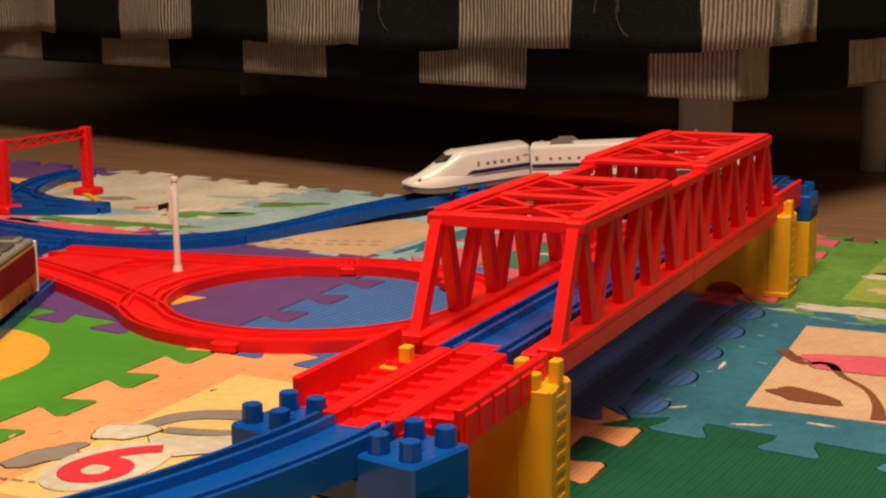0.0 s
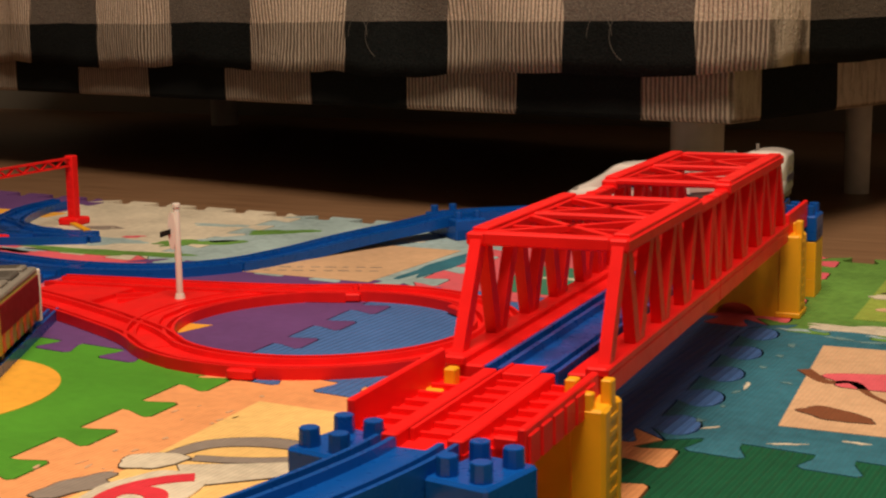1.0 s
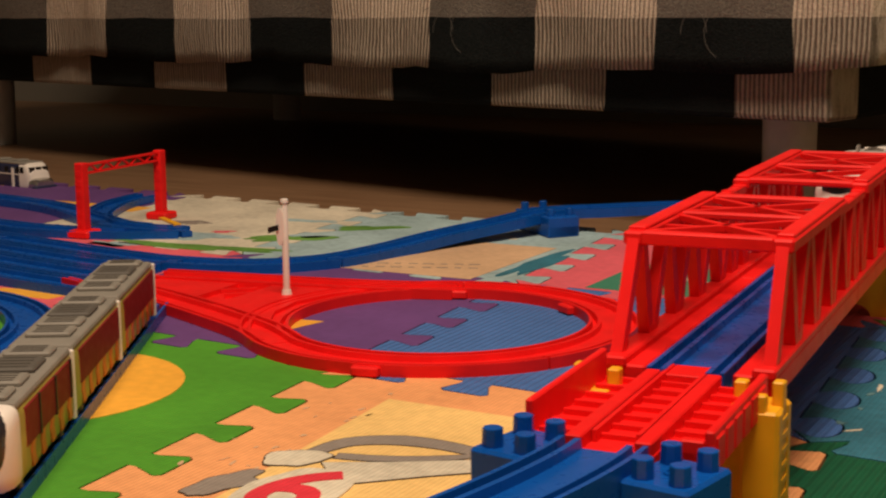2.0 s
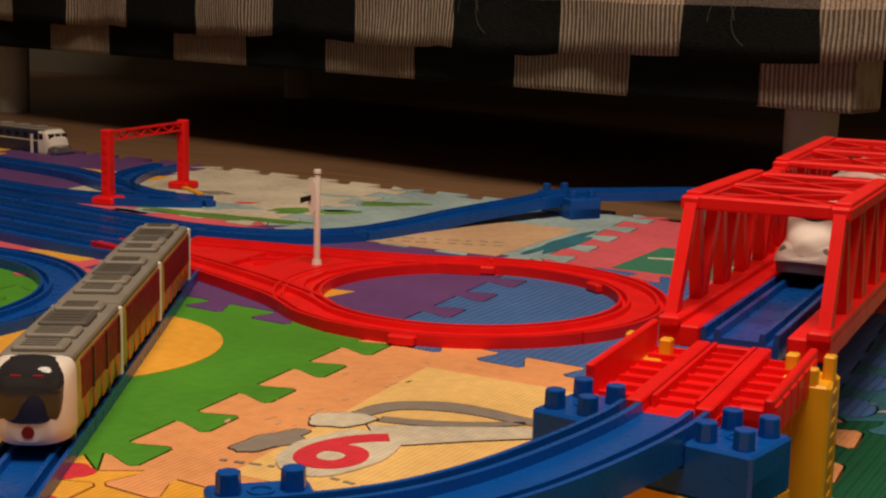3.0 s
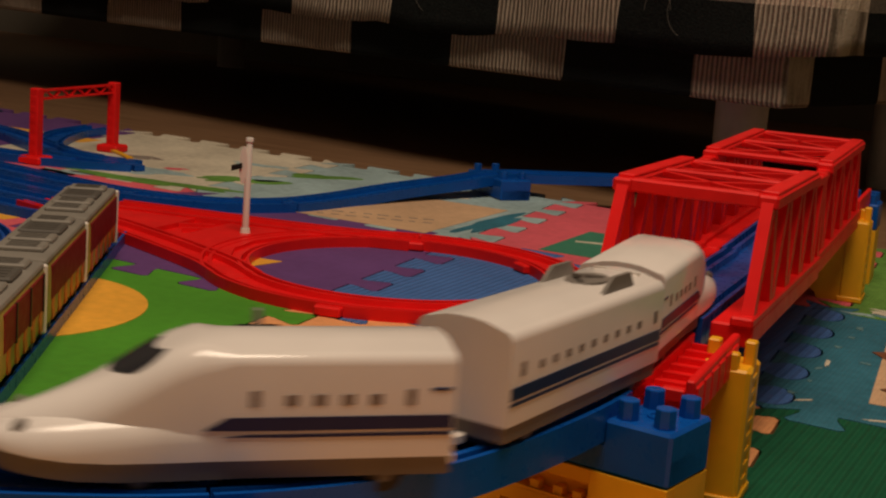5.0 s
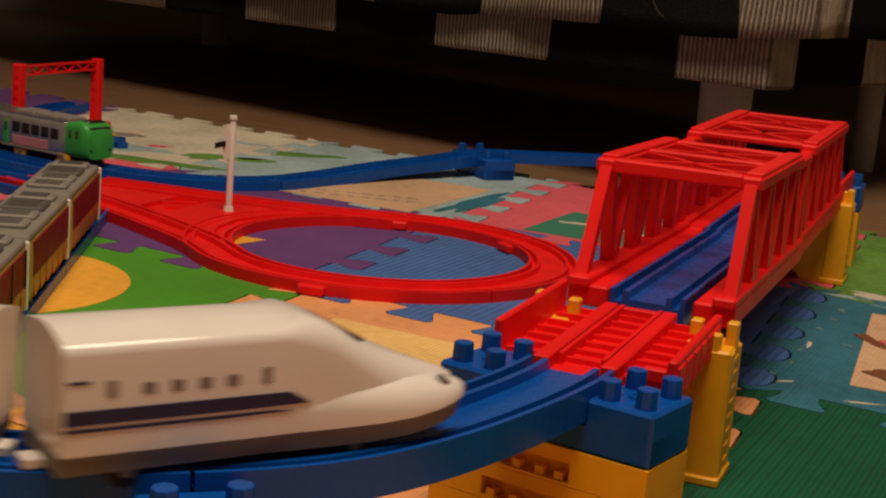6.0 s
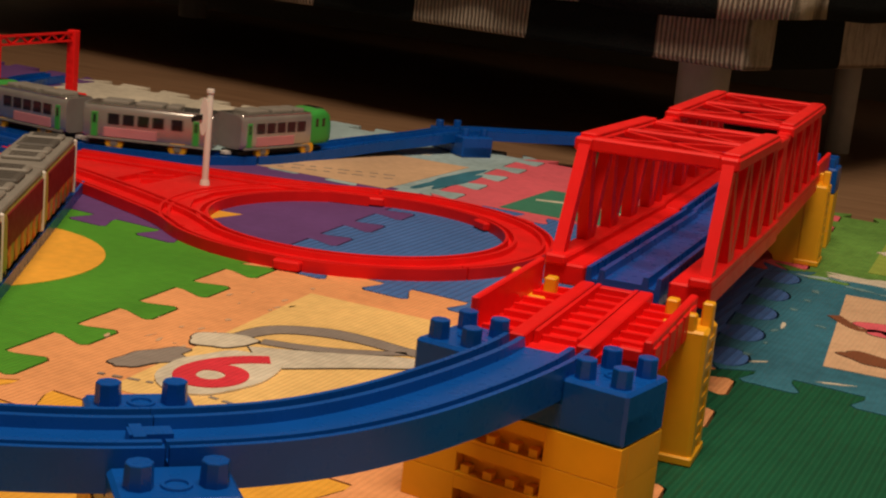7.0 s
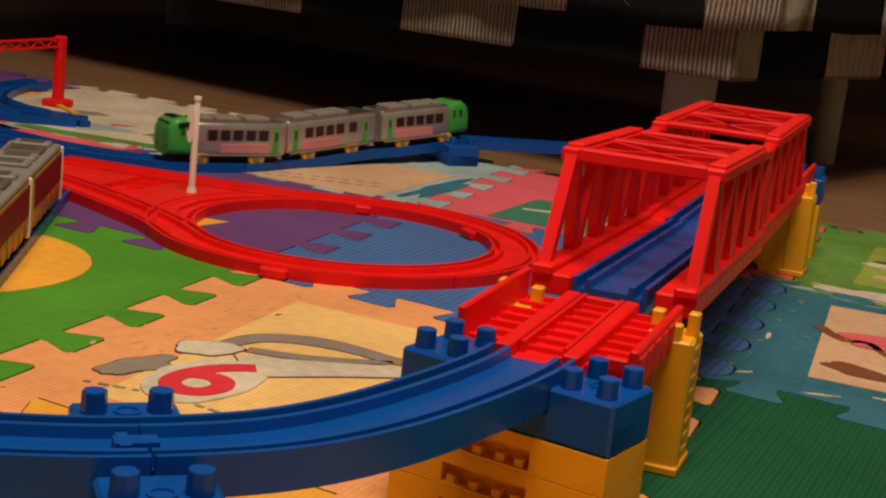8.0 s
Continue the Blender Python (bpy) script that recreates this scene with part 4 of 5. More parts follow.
def yellow_brick(m):
    """A flat pier brick with a slot in its faces through which studs show."""
    t = thing("pier_brick", "yellow plastic pier brick with a slotted face", "toy brick", m, "yellow pier bricks")
    h = 0.01565
    bm = bmesh.new()
    box(bm, -0.0500, 0.0500, -0.012, 0.012, 0.0, h)
    for y0, y1 in ((-0.0185, -0.012), (0.012, 0.0185)):
        box(bm, -0.0500, -0.024, y0, y1, 0.0, h, 0.0003)
        box(bm, 0.016, 0.0500, y0, y1, 0.0, h, 0.0003)
        box(bm, -0.0242, 0.0162, y0, y1, h * 0.62, h, 0.0002)
        box(bm, -0.0242, 0.0162, y0, y1, 0.0, h * 0.08)
        for x in (-0.020, -0.009, 0.002, 0.011):
            box(bm, x - 0.002, x + 0.002, y0 + 0.001, y1 - 0.001, h * 0.05, h * 0.30)
    part("body", bm, YELLOW, t)
    return t


def pier_stack(m, z, label, half=0.050, studs=(0.0270, 0.0430)):
    blue_block(m @ Matrix.Translation((0, 0, z)), label, half, studs)
    n = 3
    for k in range(n):
        yellow_brick(m @ Matrix.Translation((0, 0, k * 0.01575)))


pier_stack(BRIDGE @ pose(-0.0005, -0.171, 0, 0, 0, -13), DECK, "blue plastic pier head on yellow bricks at the bridge end")
pier_stack(BRIDGE @ pose(-0.001, 0.577, 0, 0, 0, 180), DECK, "blue plastic pier head on yellow bricks at the far bridge end")


def heading(s):
    d = MAIN.at(s + 0.01) - MAIN.at(s - 0.01)
    return math.degrees(math.atan2(d[1], d[0])) - 90


p = MAIN.at(s_join)
pier_stack(pose(p[0], p[1], 0, 0, 0, heading(s_join)), DECK, "blue plastic pier head under the curved rails", 0.048, (0.0370,))
p = MAIN.at(s_hump - 0.004)
blue_block(pose(p[0], p[1], 0.0189, 0, 0, heading(s_hump)), "blue plastic pier head standing on the mat", 0.041, (0.0310,))
for far in (0.45, 0.70, 0.97):
    p = MAIN.at(s_join + far)
    pier_stack(pose(p[0], p[1], 0, 0, 0, heading(s_join + far)), DECK, "blue plastic pier head under the raised rails")


# ---------------------------------------------------------------- trains
def section(hw, zb, zt, e, n=28):
    """A rounded box section, counted from the right side upwards."""
    zc, hh = (zb + zt) / 2, (zt - zb) / 2
    out = []
    for k in range(n):
        a = 2 * math.pi * k / n
        c, s = math.cos(a), math.sin(a)
        out.append((hw * math.copysign(abs(c) ** e, c), zc + hh * math.copysign(abs(s) ** e, s)))
    return out


def rbox(hw, zb, zt, r, n=5):
    """Section with square foot, rounded shoulders and, on the tight-shouldered cars, a crowned roof; from the right foot upwards."""
    r = min(r, hw * 0.95, (zt - zb) * 0.95)
    crown = 0.0026 if r < 0.0082 and hw > 0.019 and zt > 0.05 else 0.0
    q = r * 0.5 if crown else r
    arc = [(hw - q + q * math.cos(a), zt - crown - q + q * math.sin(a)) for a in np.linspace(0, math.pi / 2, n + 1)]
    arc += [((hw - q) * 0.55, zt - crown * 0.28), ((hw - q) * 0.2, zt - crown * 0.04)]
    return [(hw, zb)] + arc + [(-x, z) for x, z in arc[::-1]] + [(-hw, zb)]


ROOF = 0.0540
SILL = 0.0172
CANOPY = [(-0.0694, 0.0193, ROOF - 0.0003, 0.0075), (-0.0688, 0.0195, ROOF, 0.0078), (0.002, 0.0195, ROOF, 0.0080), (0.010, 0.0194, ROOF - 0.0006, 0.0085), (0.017, 0.0190, ROOF - 0.0026, 0.009), (0.024, 0.0182, 0.0480, 0.010),
          (0.031, 0.0170, 0.0440, 0.011), (0.038, 0.0156, 0.0402, 0.012), (0.046, 0.0138, 0.0362, 0.012), (0.054, 0.0117, 0.0322, 0.011), (0.061, 0.0092, 0.0288, 0.009), (0.0665, 0.0062, 0.0258, 0.006), (0.0700, 0.0030, 0.0232, 0.003)]
FENDER = [(0.000, 0.0188, 0.0290, 0.006), (0.010, 0.0196, 0.0312, 0.008), (0.022, 0.0199, 0.0318, 0.009), (0.036, 0.0199, 0.0310, 0.010), (0.048, 0.0195, 0.0294, 0.010), (0.057, 0.0184, 0.0274, 0.009), (0.0635, 0.0166, 0.0255, 0.008),
          (0.0680, 0.0142, 0.0237, 0.006), (0.0705, 0.0112, 0.0219, 0.004), (0.0718, 0.0075, 0.0200, 0.002)]


def chin(y):
    """How far the lower lip of the nose rises towards its tip."""
    return 0.0052 * (max(0.0, y - 0.036) / 0.04) ** 2


CANOPY, FENDER = ([(y * 1.07 if y > 0 else y, hw, zt + 0.7 * chin(y * 1.07), r) for y, hw, zt, r in rows] for rows in (CANOPY, FENDER))


def row_at(rows, y):
    ys = [r[0] for r in rows]
    return [float(np.interp(y, ys, [r[k] for r in rows])) for k in (1, 2, 3)]


def patch(y0, y1, half, lift=0.0003, ny=8, nx=12, corner=0.35, bow=0.0):
    """A piece of the canopy's skin, lifted a little off it, with rounded corners."""
    bm = bmesh.new()
    rows = []
    for i in range(ny + 1):
        v = i / ny
        k = 1 - corner * abs(2 * v - 1) ** 3
        row = []
        for j in range(nx + 1):
            u = 2 * j / nx - 1
            x = half * k * u
            y = y0 + (y1 - y0) * v - bow * u * u
            hw, zt, r = row_at(CANOPY, y)
            over = max(0.0, abs(x) - (hw - r))
            z = zt - r + math.sqrt(max(0.0, r * r - over * over))
            row.append(bm.verts.new((x, y, z + lift)))
        rows.append(row)
    for i in range(ny):
        for j in range(nx):
            bm.faces.new((rows[i][j], rows[i][j + 1], rows[i + 1][j + 1], rows[i + 1][j]))
    return bm


def wheels(t, ys, r, x, material, name="wheel"):
    for y in ys:
        for sx in (-1, 1):
            bm = bmesh.new()
            cyl(bm, 0, 0, -0.002, 0.002, r, r, 18, 0.0005)
            hub = bmesh.new()
            cyl(hub, 0, 0, 0.0015, 0.0028, r * 0.45, r * 0.4, 12)
            for b in (bm, hub):
                bmesh.ops.transform(b, matrix=Matrix.Translation((sx * x, y, 0.0044 + r)) @ pose(0, 0, 0, 0, 90 * sx, 0), verts=b.verts)
            part("hub", hub, SKIRT, part(name, bm, material, t, smooth=True), smooth=True)


def side_boxes(t, name, ys, w, z0, z1, x, material, label=""):
    for y in ys:
        for sx in (-1, 1):
            a, b = sorted((sx * (x - 0.0012), sx * x))
            part(name, new_box(a, b, y - w / 2, y + w / 2, z0, z1, bev=0.0003), material, t, label)


def bullet_end(label, head=True):
    t = thing("bullet_train_car", label, "toy train", None, "white bullet train")
    bm = bmesh.new()
    loft(bm, [[(x, y, z) for x, z in rbox(hw, SILL + chin(y), zt, r)] for y, hw, zt, r in CANOPY])
    loft(bm, [[(x, y, z) for x, z in rbox(hw, SILL + chin(y), zt, r)] for y, hw, zt, r in FENDER])
    part("body", bm, SHELL, t, "white shell with a sculpted nose", True)
    skirt = [(-0.0685, 0.0186)] + [(y - 0.0008, hw - 0.0008) for y, hw, zt, r in FENDER]
    bm = bmesh.new()
    loft(bm, [[(hw, y, SILL + 0.0002 + chin(y)), (-hw, y, SILL + 0.0002 + chin(y)), (-hw * 0.97, y - 0.001, 0.0108 + chin(y)), (hw * 0.97, y - 0.001, 0.0108 + chin(y))] for y, hw in skirt])
    part("skirt", bm, SKIRT, t, "grey-brown skirt")
    part("windscreen", patch(0.0245, 0.0385, 0.0122, bow=0.003), LENS, t, "black wraparound windscreen", True)
    for sx in (-1, 1):
        bm = bmesh.new()
        cyl(bm, 0, 0, -0.001, 0.0006, 0.0019, 0.0016, 10)
        bmesh.ops.transform(bm, matrix=pose(sx * 0.0128, 0.0655, 0.0282, -38, 0, sx * -25) @ Matrix.Diagonal((1, 1.5, 1, 1)), verts=bm.verts)
        part("headlight", bm, SKIRT, t, "small grey headlight")
    for sx in (-1, 1):
        for z0, z1, y1 in ((0.0268, 0.0312, 0.010), (0.0246, 0.0256, 0.004)):
            bm = bmesh.new()
            v = [(-0.0688, z0), (y1 - 0.02, z0), (y1 + 0.001, z0 + 0.0004), (y1 - 0.006, z1), (-0.0688, z1)]
            ring = [[(sx * x, y, z) for y, z in v] for x in (0.0188, 0.0199)]
            loft(bm, ring)
            part("stripe", bm, NAVY, t, "navy stripe")
    side_boxes(t, "window", (-0.043, -0.034, -0.025, -0.016), 0.0040, 0.0348, 0.0386, 0.0198, WINDOW_PRINT)
    side_boxes(t, "side_mark", (-0.0645,), 0.0070, 0.0392, 0.0404, 0.0198, NAVY, "small navy mark")
    side_boxes(t, "door_window", (-0.0545, -0.0045), 0.0030, 0.0345, 0.0400, 0.0198, WINDOW_PRINT)
    if head:
        bm = bmesh.new()
        box(bm, 0.0074, 0.0102, -0.010, -0.0075, 0.0515, 0.0592, 0.0004)
        part("switch_lever", bm, SKIRT, t, "small grey switch lever")
        bm = bmesh.new()
        box(bm, 0.0066, 0.0110, -0.016, -0.002, 0.0515, 0.0533)
        part("switch_slot", bm, BLACK, t)
    part("coupling", new_box(-0.004, 0.004, -0.0755, -0.069, 0.009, 0.0125, bev=0.0005), IVORY, t)
    part("chassis", new_box(-0.0125, 0.0125, -0.068, 0.050, 0.009, 0.0118), BLACK, t)
    wheels(t, (-0.048, 0.03), 0.0062, 0.0146, BLACK)
    return t


def bullet_middle(label):
    t = thing("bullet_train_car", label, "toy train", None, "white bullet train")
    bm = bmesh.new()
    loft(bm, [[(x * k, y, z) for x, z in rbox(0.0195, SILL, ROOF, 0.0078)] for y, k in ((-0.0652, 0.99), (-0.0646, 1), (0.0646, 1), (0.0652, 0.99))])
    part("body", bm, SHELL, t, "white shell", True)
    part("skirt", new_box(-0.0186, 0.0186, -0.0642, 0.0642, 0.0108, SILL + 0.0002, bev=0.0006), SKIRT, t, "grey-brown skirt")
    for sx in (-1, 1):
        for z0, z1 in ((0.0268, 0.0312), (0.0246, 0.0256)):
            a, b = sorted((sx * 0.0188, sx * 0.0199))
            part("stripe", new_box(a, b, -0.0638, 0.0638, z0, z1), NAVY, t, "navy stripe")
    side_boxes(t, "window", [-0.042 + 0.0105 * k for k in range(9)], 0.0036, 0.0350, 0.0382, 0.0198, WINDOW_PRINT)
    side_boxes(t, "door_window", (-0.058, 0.056), 0.0032, 0.0345, 0.0400, 0.0198, WINDOW_PRINT)
    bm = bmesh.new()
    prism(bm, [(0.008 * math.cos(a), -0.030 + 0.0125 * math.sin(a)) for a in np.linspace(0, 2 * math.pi, 20, endpoint=False)], 0.0530, 0.0544)
    part("roof_recess", bm, SKIRT, t, "grey pantograph well")
    bm = bmesh.new()
    bar(bm, (-0.004, -0.036, 0.0544), (0.004, -0.026, 0.0556), 0.002, 0.0014)
    bar(bm, (0.004, -0.026, 0.0556), (-0.003, -0.020, 0.0570), 0.002, 0.0014)
    part("pantograph", bm, SKIRT, t)
    for sx in (-1, 1):
        bm = bmesh.new()
        loft(bm, [[(sx * (0.0125 + d), -0.045, 0.0510), (sx * (0.0125 + d), -0.040, 0.0578), (sx * (0.0125 + d), -0.024, 0.0578), (sx * (0.0125 + d), -0.015, 0.0510)] for d in (0.0, 0.0018)])
        part("pantograph_shield", bm, SKIRT, t, "grey noise shield")
    for y in (-0.058,):
        part("roof_rib", new_box(-0.0105, 0.0105, y - 0.0004, y + 0.0004, 0.0525, 0.0542), IVORY, t)
    for y in (-0.0685, 0.0685):
        part("coupling", new_box(-0.004, 0.004, y - 0.0025, y + 0.0025, 0.009, 0.0125, bev=0.0005), IVORY, t)
    part("chassis", new_box(-0.0125, 0.0125, -0.063, 0.063, 0.009, 0.0118), BLACK, t)
    wheels(t, (-0.045, 0.045), 0.0062, 0.0146, BLACK)
    return t


def shell(bm, y0, y1, hw, zb, zt, e=0.3):
    loft(bm, [[(x * k, y, z) for x, z in section(hw, zb, zt, e)] for y, k in ((y0, 0.97), (y0 + 0.0012, 1), (y1 - 0.0012, 1), (y1, 0.97))])


def railcar(label, end):
    """Silver diesel car with green doors; with end a green cab in front."""
    t = thing("railcar", label, "toy train", None, "green and silver train")
    L = 0.0605
    cab = 0.028 if end else 0.0
    bm = bmesh.new()
    shell(bm, -L, L - cab, 0.0188, 0.0150, 0.0480)
    part("body", bm, SILVER, t, "silver body", True)
    if end:
        bm = bmesh.new()
        rings = []
        for y, hw, zt, e in ((L - cab + 0.0002, 0.0189, 0.0484, 0.3), (L - 0.016, 0.0189, 0.0508, 0.32), (L - 0.008, 0.0187, 0.0508, 0.36), (L - 0.002, 0.0180, 0.0480, 0.42), (L + 0.001, 0.0165, 0.043, 0.5)):
            rings.append([(x, y, z) for x, z in section(hw, 0.0150, zt, e)])
        loft(bm, rings)
        part("cab", bm, GREEN_PAINT, t, "green cab end", True)
        part("windscreen", new_box(-0.0125, 0.0125, L - 0.0018, L + 0.0004, 0.0385, 0.0462, bev=0.0006), WINDOW, t)
        part("roof_window", new_box(-0.011, 0.011, L - 0.014, L - 0.0045, 0.0488, 0.0512, bev=0.001), WINDOW, t)
        side_boxes(t, "cab_window", (L - 0.012, L - 0.021), 0.0035, 0.034, 0.042, 0.0193, WINDOW)
        for sx in (-1, 1):
            part("headlight", new_box(sx * 0.012 - 0.0018, sx * 0.012 + 0.0018, L - 0.001, L + 0.0012, 0.022, 0.0255, bev=0.0005), BLACK, t)
    side_boxes(t, "window", (-0.036, -0.0225, -0.009, 0.0045, 0.018) if end else (-0.032, -0.018, -0.004, 0.010, 0.028), 0.0112, 0.0300, 0.0402, 0.0192, WINDOW)
    side_boxes(t, "door", (-0.050,) if end else (-0.050, 0.046), 0.0062, 0.0175, 0.0405, 0.0193, GREEN_PAINT, "green door")
    side_boxes(t, "door_window", (-0.050,) if end else (-0.050, 0.046), 0.0026, 0.030, 0.0385, 0.0196, WINDOW)
    side_boxes(t, "side_print", (-0.016,), 0.05, 0.0180, 0.0270, 0.0191, PINK_PAINT, "faded pink band")
    side_boxes(t, "sill", (0.0 - cab / 2,), 0.114 - cab, 0.0150, 0.0172, 0.0192, ROOF_GREY)
    part("roof_gutter", new_box(-0.0168, 0.0168, -L + 0.002, L - cab, 0.0465, 0.0484, bev=0.0006), CHROME, t)
    for y0, y1 in ((-0.046, -0.020), (-0.014, 0.012), (0.015, 0.028)):
        part("roof_unit", new_box(-0.0115, 0.0115, y0, y1, 0.0478, 0.0515, bev=0.001), ROOF_GREY, t, "grey roof unit")
    part("chassis", new_box(-0.012, 0.012, -L + 0.004, L - 0.006, 0.0085, 0.0128), BLACK, t)
    part("coupling", new_box(-0.0035, 0.0035, -L - 0.005, -L + 0.002, 0.0095, 0.0125), IVORY, t)
    wheels(t, (-0.031, 0.029), 0.0084, 0.0158, YELLOW)
    return t


def grey_car(label, end):
    """Static commuter train: grey roof, printed sides; with end a black rounded face."""
    t = thing("commuter_train_car", label, "toy train", None, "grey commuter train")
    L = 0.0695
    hw = 0.0200
    bm = bmesh.new()
    shell(bm, -L, L - (0.014 if end else 0), hw, 0.0115, 0.0535, 0.3)
    part("body", bm, LIME_PAINT, t, "yellow printed sides", True)
    front = L - (0.016 if end else 0.0)
    part("roof", new_box(-hw + 0.001, hw - 0.001, -L + 0.001, front, 0.0500, 0.0552, bev=0.0022, segs=2), ROOF_GREY, t, "grey roof")
    for y0, y1, m in ((-0.060, -0.043, ROOF_GREY), (-0.034, -0.006, ROOF_DARK), (0.002, 0.022, ROOF_GREY), (0.030, 0.050, ROOF_GREY)):
        part("roof_unit", new_box(-0.0135, 0.0135, y0, y1, 0.0545, 0.0582, bev=0.0012), m, t, "grey roof unit")
        for k in range(4):
            yy = y0 + (y1 - y0) * (k + 0.5) / 4
            part("vent_slot", new_box(-0.009, 0.009, yy - 0.0008, yy + 0.0008, 0.0578, 0.0586), ROOF_DARK, t)
    for sx in (-1, 1):
        a, b = sorted((sx * (hw - 0.001), sx * (hw + 0.0005)))
        part("window_band", new_box(a, b, -L + 0.006, front - 0.012, 0.0285, 0.0495, bev=0.0004), MAROON, t, "dark maroon window band")
        a, b = sorted((sx * (hw - 0.0008), sx * (hw + 0.0004)))
        for k in range(7):
            y = -L + 0.014 + k * 0.021
            if y < front - 0.012:
                bm = bmesh.new()
                v = [(y - 0.005, 0.016), (y + 0.003, 0.0155), (y + 0.006, 0.024), (y + 0.002, 0.032), (y - 0.004, 0.030), (y - 0.002, 0.023)]
                loft(bm, [[(x, yy, zz) for yy, zz in v] for x in (a, b)])
                part("side_print", bm, ORANGE_PAINT, t, "orange printed shape")
        a, b = sorted((sx * (hw - 0.0005), sx * (hw + 0.0012)))
        for k in range(4):
            y = -0.058 + k * 0.036
            if end and y < front - 0.01:
                part("window_post", new_box(a, b, y - 0.0011, y + 0.0011, 0.0280, 0.0497), BLACK, t)
    part("end_frame", new_box(-hw - 0.0008, hw + 0.0008, -L - 0.0006, -L + 0.003, 0.012, 0.0535, bev=0.001), IVORY, t, "ivory end frame")
    if end:
        bm = bmesh.new()
        rings = []
        for y, w, zb, zt, e in ((front + 0.0002, hw + 0.0005, 0.0115, 0.0548, 0.3), (front + 0.006, hw + 0.0004, 0.0115, 0.0545, 0.34), (front + 0.012, hw - 0.001, 0.0118, 0.052, 0.42), (front + 0.0165, hw - 0.004, 0.0125, 0.046, 0.55), (front + 0.019, hw - 0.0085, 0.015, 0.036, 0.7)):
            rings.append([(x, y, z) for x, z in section(w, zb, zt, e)])
        loft(bm, rings)
        part("front_shell", bm, IVORY, t, "ivory front shell", True)
        bm = bmesh.new()
        rings = []
        for y, w, zb, zt in ((front + 0.004, 0.0180, 0.0215, 0.0560), (front + 0.0125, 0.0178, 0.0215, 0.0546), (front + 0.0178, 0.0158, 0.0225, 0.0500), (front + 0.0204, 0.0105, 0.0260, 0.043)):
            rings.append([(x, y, z) for x, z in section(w, zb, zt, 0.62)])
        loft(bm, rings)
        part("windscreen", bm, LENS, t, "black glossy rounded windscreen", True)
        for sx in (-1, 1):
            part("destination_lamp", new_box(sx * 0.0055 - 0.003, sx * 0.0055 + 0.003, front + 0.014, front + 0.0185, 0.0468, 0.0492, bev=0.0005), MAROON, t)
        bm = bmesh.new()
        cyl(bm, 0, 0, 0, 0.0012, 0.0032, 0.0032, 16)
        bmesh.ops.transform(bm, matrix=Matrix.Translation((0, front + 0.0183, 0.0198)) @ pose(0, 0, 0, -90, 0, 0), verts=bm.verts)
        part("badge", bm, MAROON, t, "dark red round badge")
    part("chassis", new_box(-0.013, 0.013, -L + 0.004, front, 0.0085, 0.012), BLACK, t)
    wheels(t, (-0.045, 0.045), 0.0060, 0.0146, BLACK)
    return t


def tram_car(m):
    t = thing("diesel_railcar", "dark blue toy diesel car standing on the floor behind the mats", "toy train", m)
    bm = bmesh.new()
    loft(bm, [[(x, y, z) for x, z in section(hw, 0.011, zt, e)] for y, hw, zt, e in ((-0.085, 0.018, 0.050, 0.35), (0.040, 0.018, 0.050, 0.35))])
    part("body", bm, TRAM_BLUE, t, "dark blue body", True)
    bm = bmesh.new()
    loft(bm, [[(x, y, z) for x, z in section(hw, 0.0115, zt, e)] for y, hw, zt, e in ((0.0402, 0.0182, 0.0505, 0.35), (0.054, 0.0181, 0.0502, 0.38), (0.059, 0.0176, 0.047, 0.45), (0.064, 0.0160, 0.038, 0.55))])
    part("cab", bm, IVORY, t, "ivory cab front", True)
    part("roof", new_box(-0.0165, 0.0165, -0.084, 0.052, 0.0475, 0.0512, bev=0.0018, segs=2), ROOF_GREY, t, "grey roof")
    for sx in (-1, 1):
        a, b = sorted((sx * 0.0172, sx * 0.0184))
        part("stripe", new_box(a, b, -0.084, 0.040, 0.0335, 0.0350), IVORY, t, "thin ivory stripe")
    bm = bmesh.new()
    loft(bm, [[(x, y, z) for x, z in section(hw, 0.012, zt, 0.5)] for y, hw, zt in ((0.058, 0.0172, 0.030), (0.071, 0.0168, 0.0285), (0.076, 0.014, 0.026))])
    part("bonnet", bm, CHROME, t, "silver bonnet", True)
    part("bumper", new_box(-0.0185, 0.0185, 0.066, 0.079, 0.0145, 0.0195, bev=0.002), TRAM_BLUE, t)
    for x0, x1 in ((-0.0155, -0.0062), (-0.0048, 0.0048), (0.0062, 0.0155)):
        part("windscreen", new_box(x0, x1, 0.0560, 0.0625, 0.0365, 0.0450, bev=0.0008), WINDOW, t)
    side_boxes(t, "window", (0.047, 0.037, 0.012, -0.008, -0.028, -0.048, -0.068), 0.0085, 0.0368, 0.0450, 0.0187, WINDOW)
    side_boxes(t, "door", (0.026,), 0.0055, 0.0125, 0.0430, 0.0188, IVORY)
    for y in (-0.06, -0.02, 0.02):
        part("roof_fan", new_box(-0.010, 0.010, y - 0.009, y + 0.009, 0.0505, 0.0535, bev=0.0015), ROOF_GREY, t)
    part("chassis", new_box(-0.013, 0.013, -0.08, 0.06, 0.0075, 0.0115), BLACK, t)
    wheels(t, (-0.05, 0.03), 0.0065, 0.0146, BLACK)
    return t


def on_line(line, s, rear=-0.04, front=0.04):
    """Pose of a car whose middle is s along the line, on two bogies."""
    a, b = Vector(line.at(s + rear)), Vector(line.at(s + front))
    d = (b - a).normalized()
    yaw = math.atan2(-d.x, d.y)
    m = Matrix.Translation(a - d * rear) @ Matrix.Rotation(yaw, 4, "Z") @ Matrix.Rotation(math.asin(d.z), 4, "X")
    return m


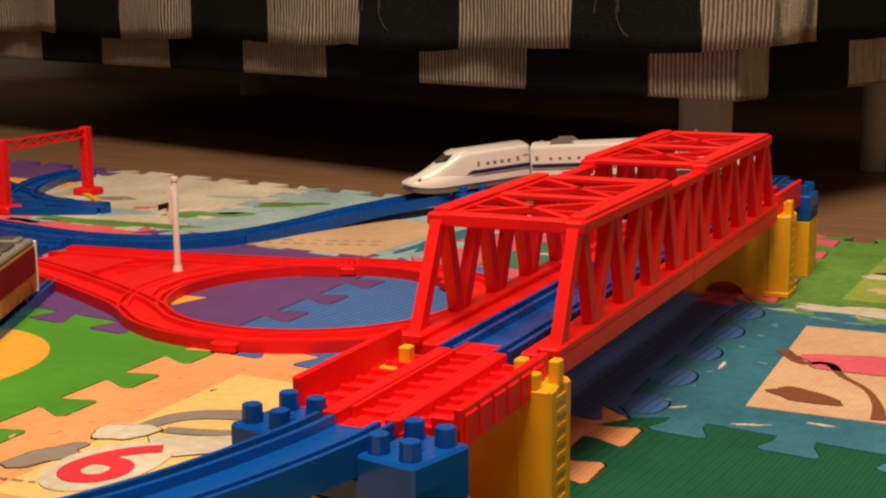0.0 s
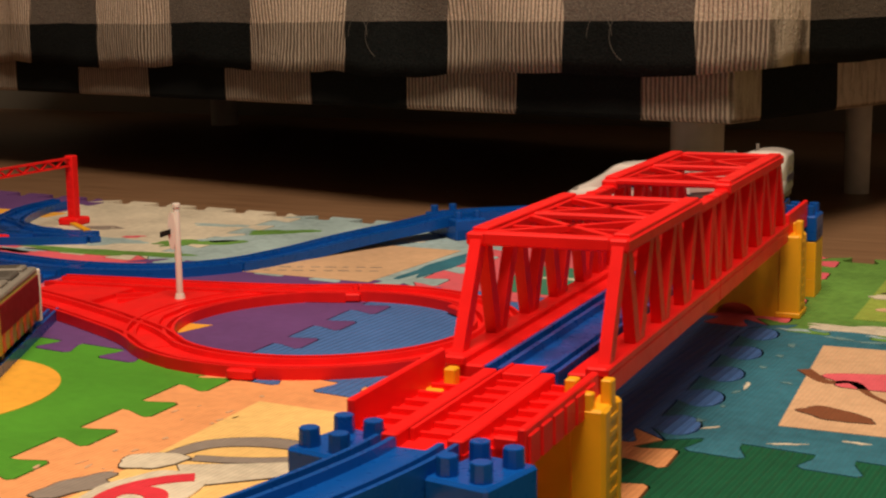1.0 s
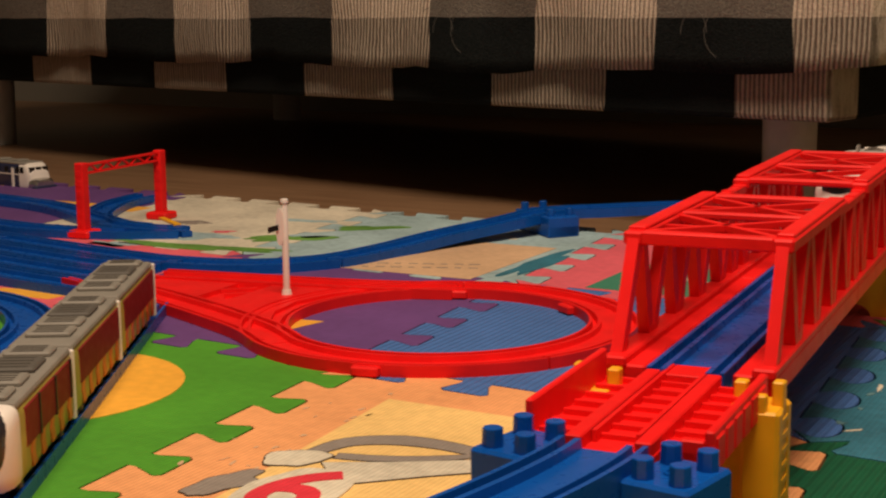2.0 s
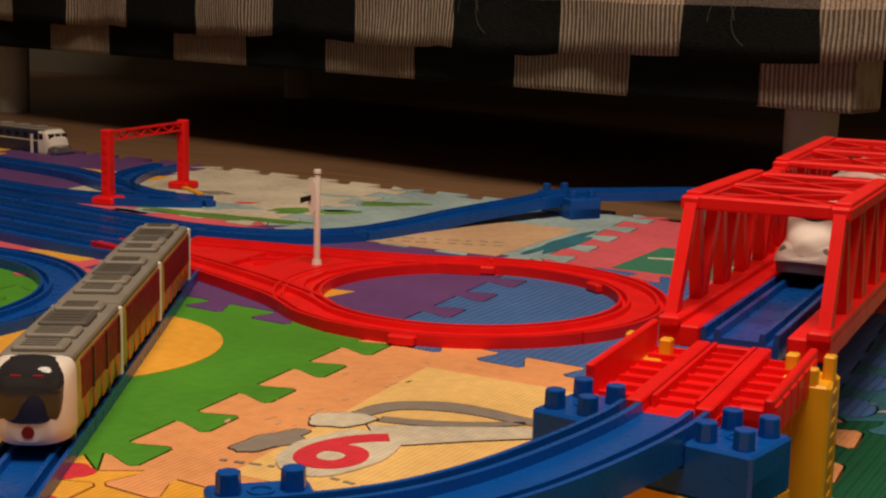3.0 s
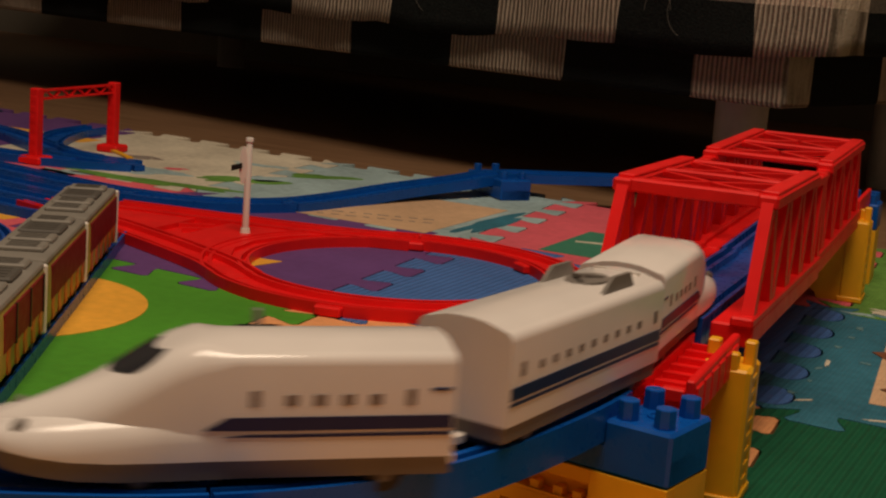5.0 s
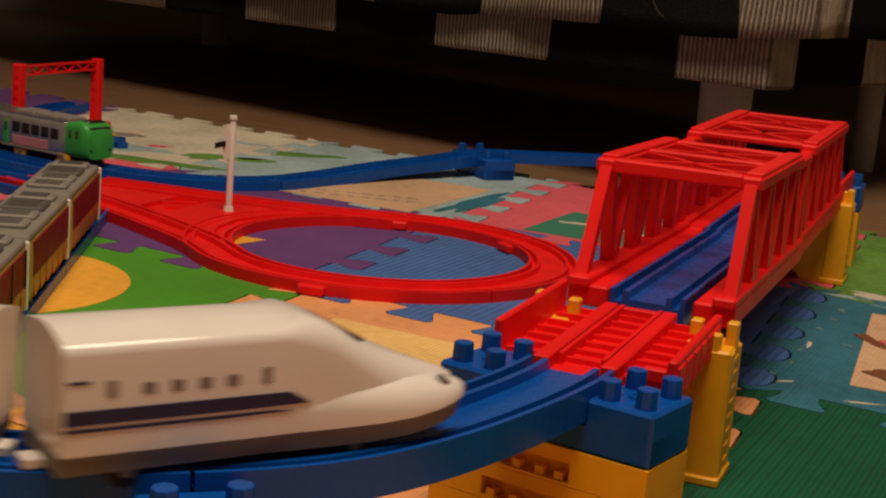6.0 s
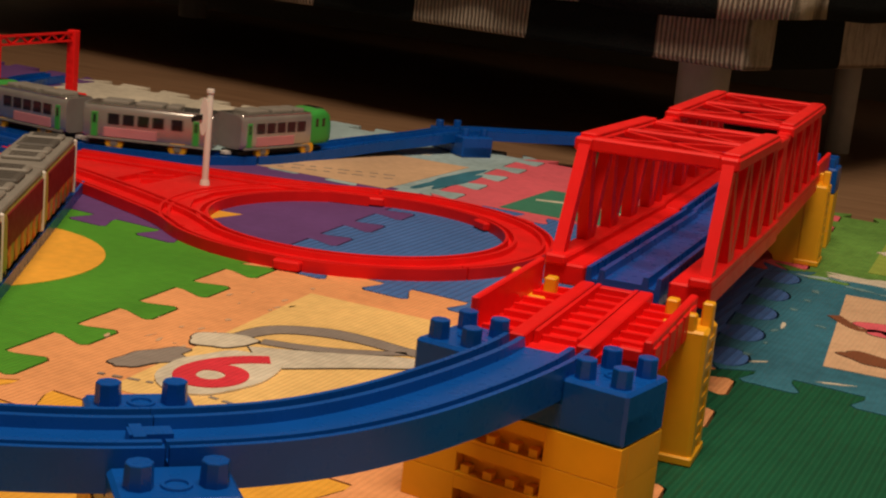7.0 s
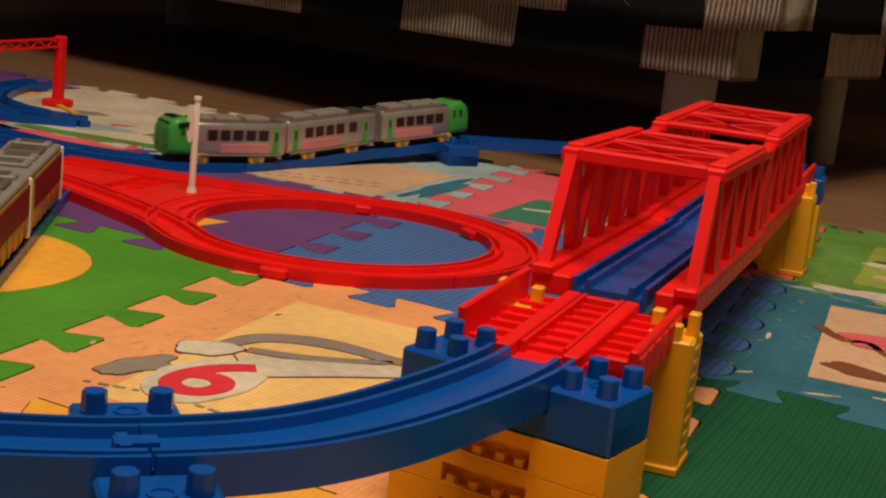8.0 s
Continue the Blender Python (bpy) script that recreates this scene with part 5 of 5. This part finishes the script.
# grey train standing on the siding, nose towards the near end
front_s = SIDE.near(0.0, -0.33)
for k, end in enumerate((True, False, False)):
    c = grey_car("grey-roofed toy commuter car with a black glossy face" if end else "grey-roofed toy commuter car with maroon windows", end)
    c.matrix_basis = on_line(SIDE, front_s - 0.064 - k * 0.1425)

tram_car(pose(-1.042, 0.676, FLOOR_Z - 0.0044, 0, 0, math.degrees(math.atan2(-0.975, -0.13))))

# moving trains
BULLET = [(bullet_end("white toy bullet train head car with navy stripe"), 0.0610, 1, -0.035, 0.065),
          (bullet_middle("white toy bullet train middle car with roof pantograph"), 0.0715 + 0.1425, 1, -0.04, 0.04),
          (bullet_end("white toy bullet train tail car with navy stripe", False), 0.0715 + 0.290, -1, -0.065, 0.035)]
DMU = [(railcar("silver toy railcar with a green cab end and yellow wheels", True), 0.0615, 1, -0.04, 0.04),
       (railcar("silver toy railcar with green doors and yellow wheels", False), 0.0615 + 0.1315, 1, -0.04, 0.04),
       (railcar("silver toy railcar with a green cab end and yellow wheels", True), 0.0615 + 0.263, -1, -0.04, 0.04)]


# ---------------------------------------------------------------- how the trains run: head's metres along the main line by time
BULLET_RUN = [(0.0, 1.953), (0.5, 2.050), (1.0, 2.159), (2.2, 2.422), (3.3, 2.670), (3.5, 2.733), (3.7, 2.793), (4.0, 2.874), (4.3, 2.948), (4.7, 3.063), (5.2, 3.220), (6.3, 3.525), (6.5, 3.574), (8.0, 3.96)]
DMU_RUN = [(0.0, -0.33), (6.3, 1.192), (6.9, 1.364), (7.0, 1.388), (7.5, 1.483), (8.0, 1.602)]


def run(cars, table, step=0.1):
    ts, ss = [r[0] for r in table], [r[1] for r in table]
    n = round(8.0 / step)
    for car, back, way, rear, front in cars:
        rows = []
        for k in range(n + 1):
            t = k * step
            m = on_line(MAIN, float(np.interp(t, ts, ss)) - back, rear, front)
            if way < 0:
                m = m @ Matrix.Rotation(math.pi, 4, "Z")
            rows.append((t, m))
        walk(car, rows)


def motions():
    run(BULLET, BULLET_RUN)
    run(DMU, DMU_RUN)
    # the passing train lifts the loose near span at its portal
    lifted = BRIDGE @ Matrix.Translation((0.002, 0.2127, 0.064)) @ pose(0, 0, 0, -1.45, 0, 0) @ Matrix.Translation((0, -0.2127, -0.064))
    walk(NEAR_SPAN, [(0.0, BRIDGE), (2.4, BRIDGE), (3.1, lifted), (8.0, lifted)])


motions()
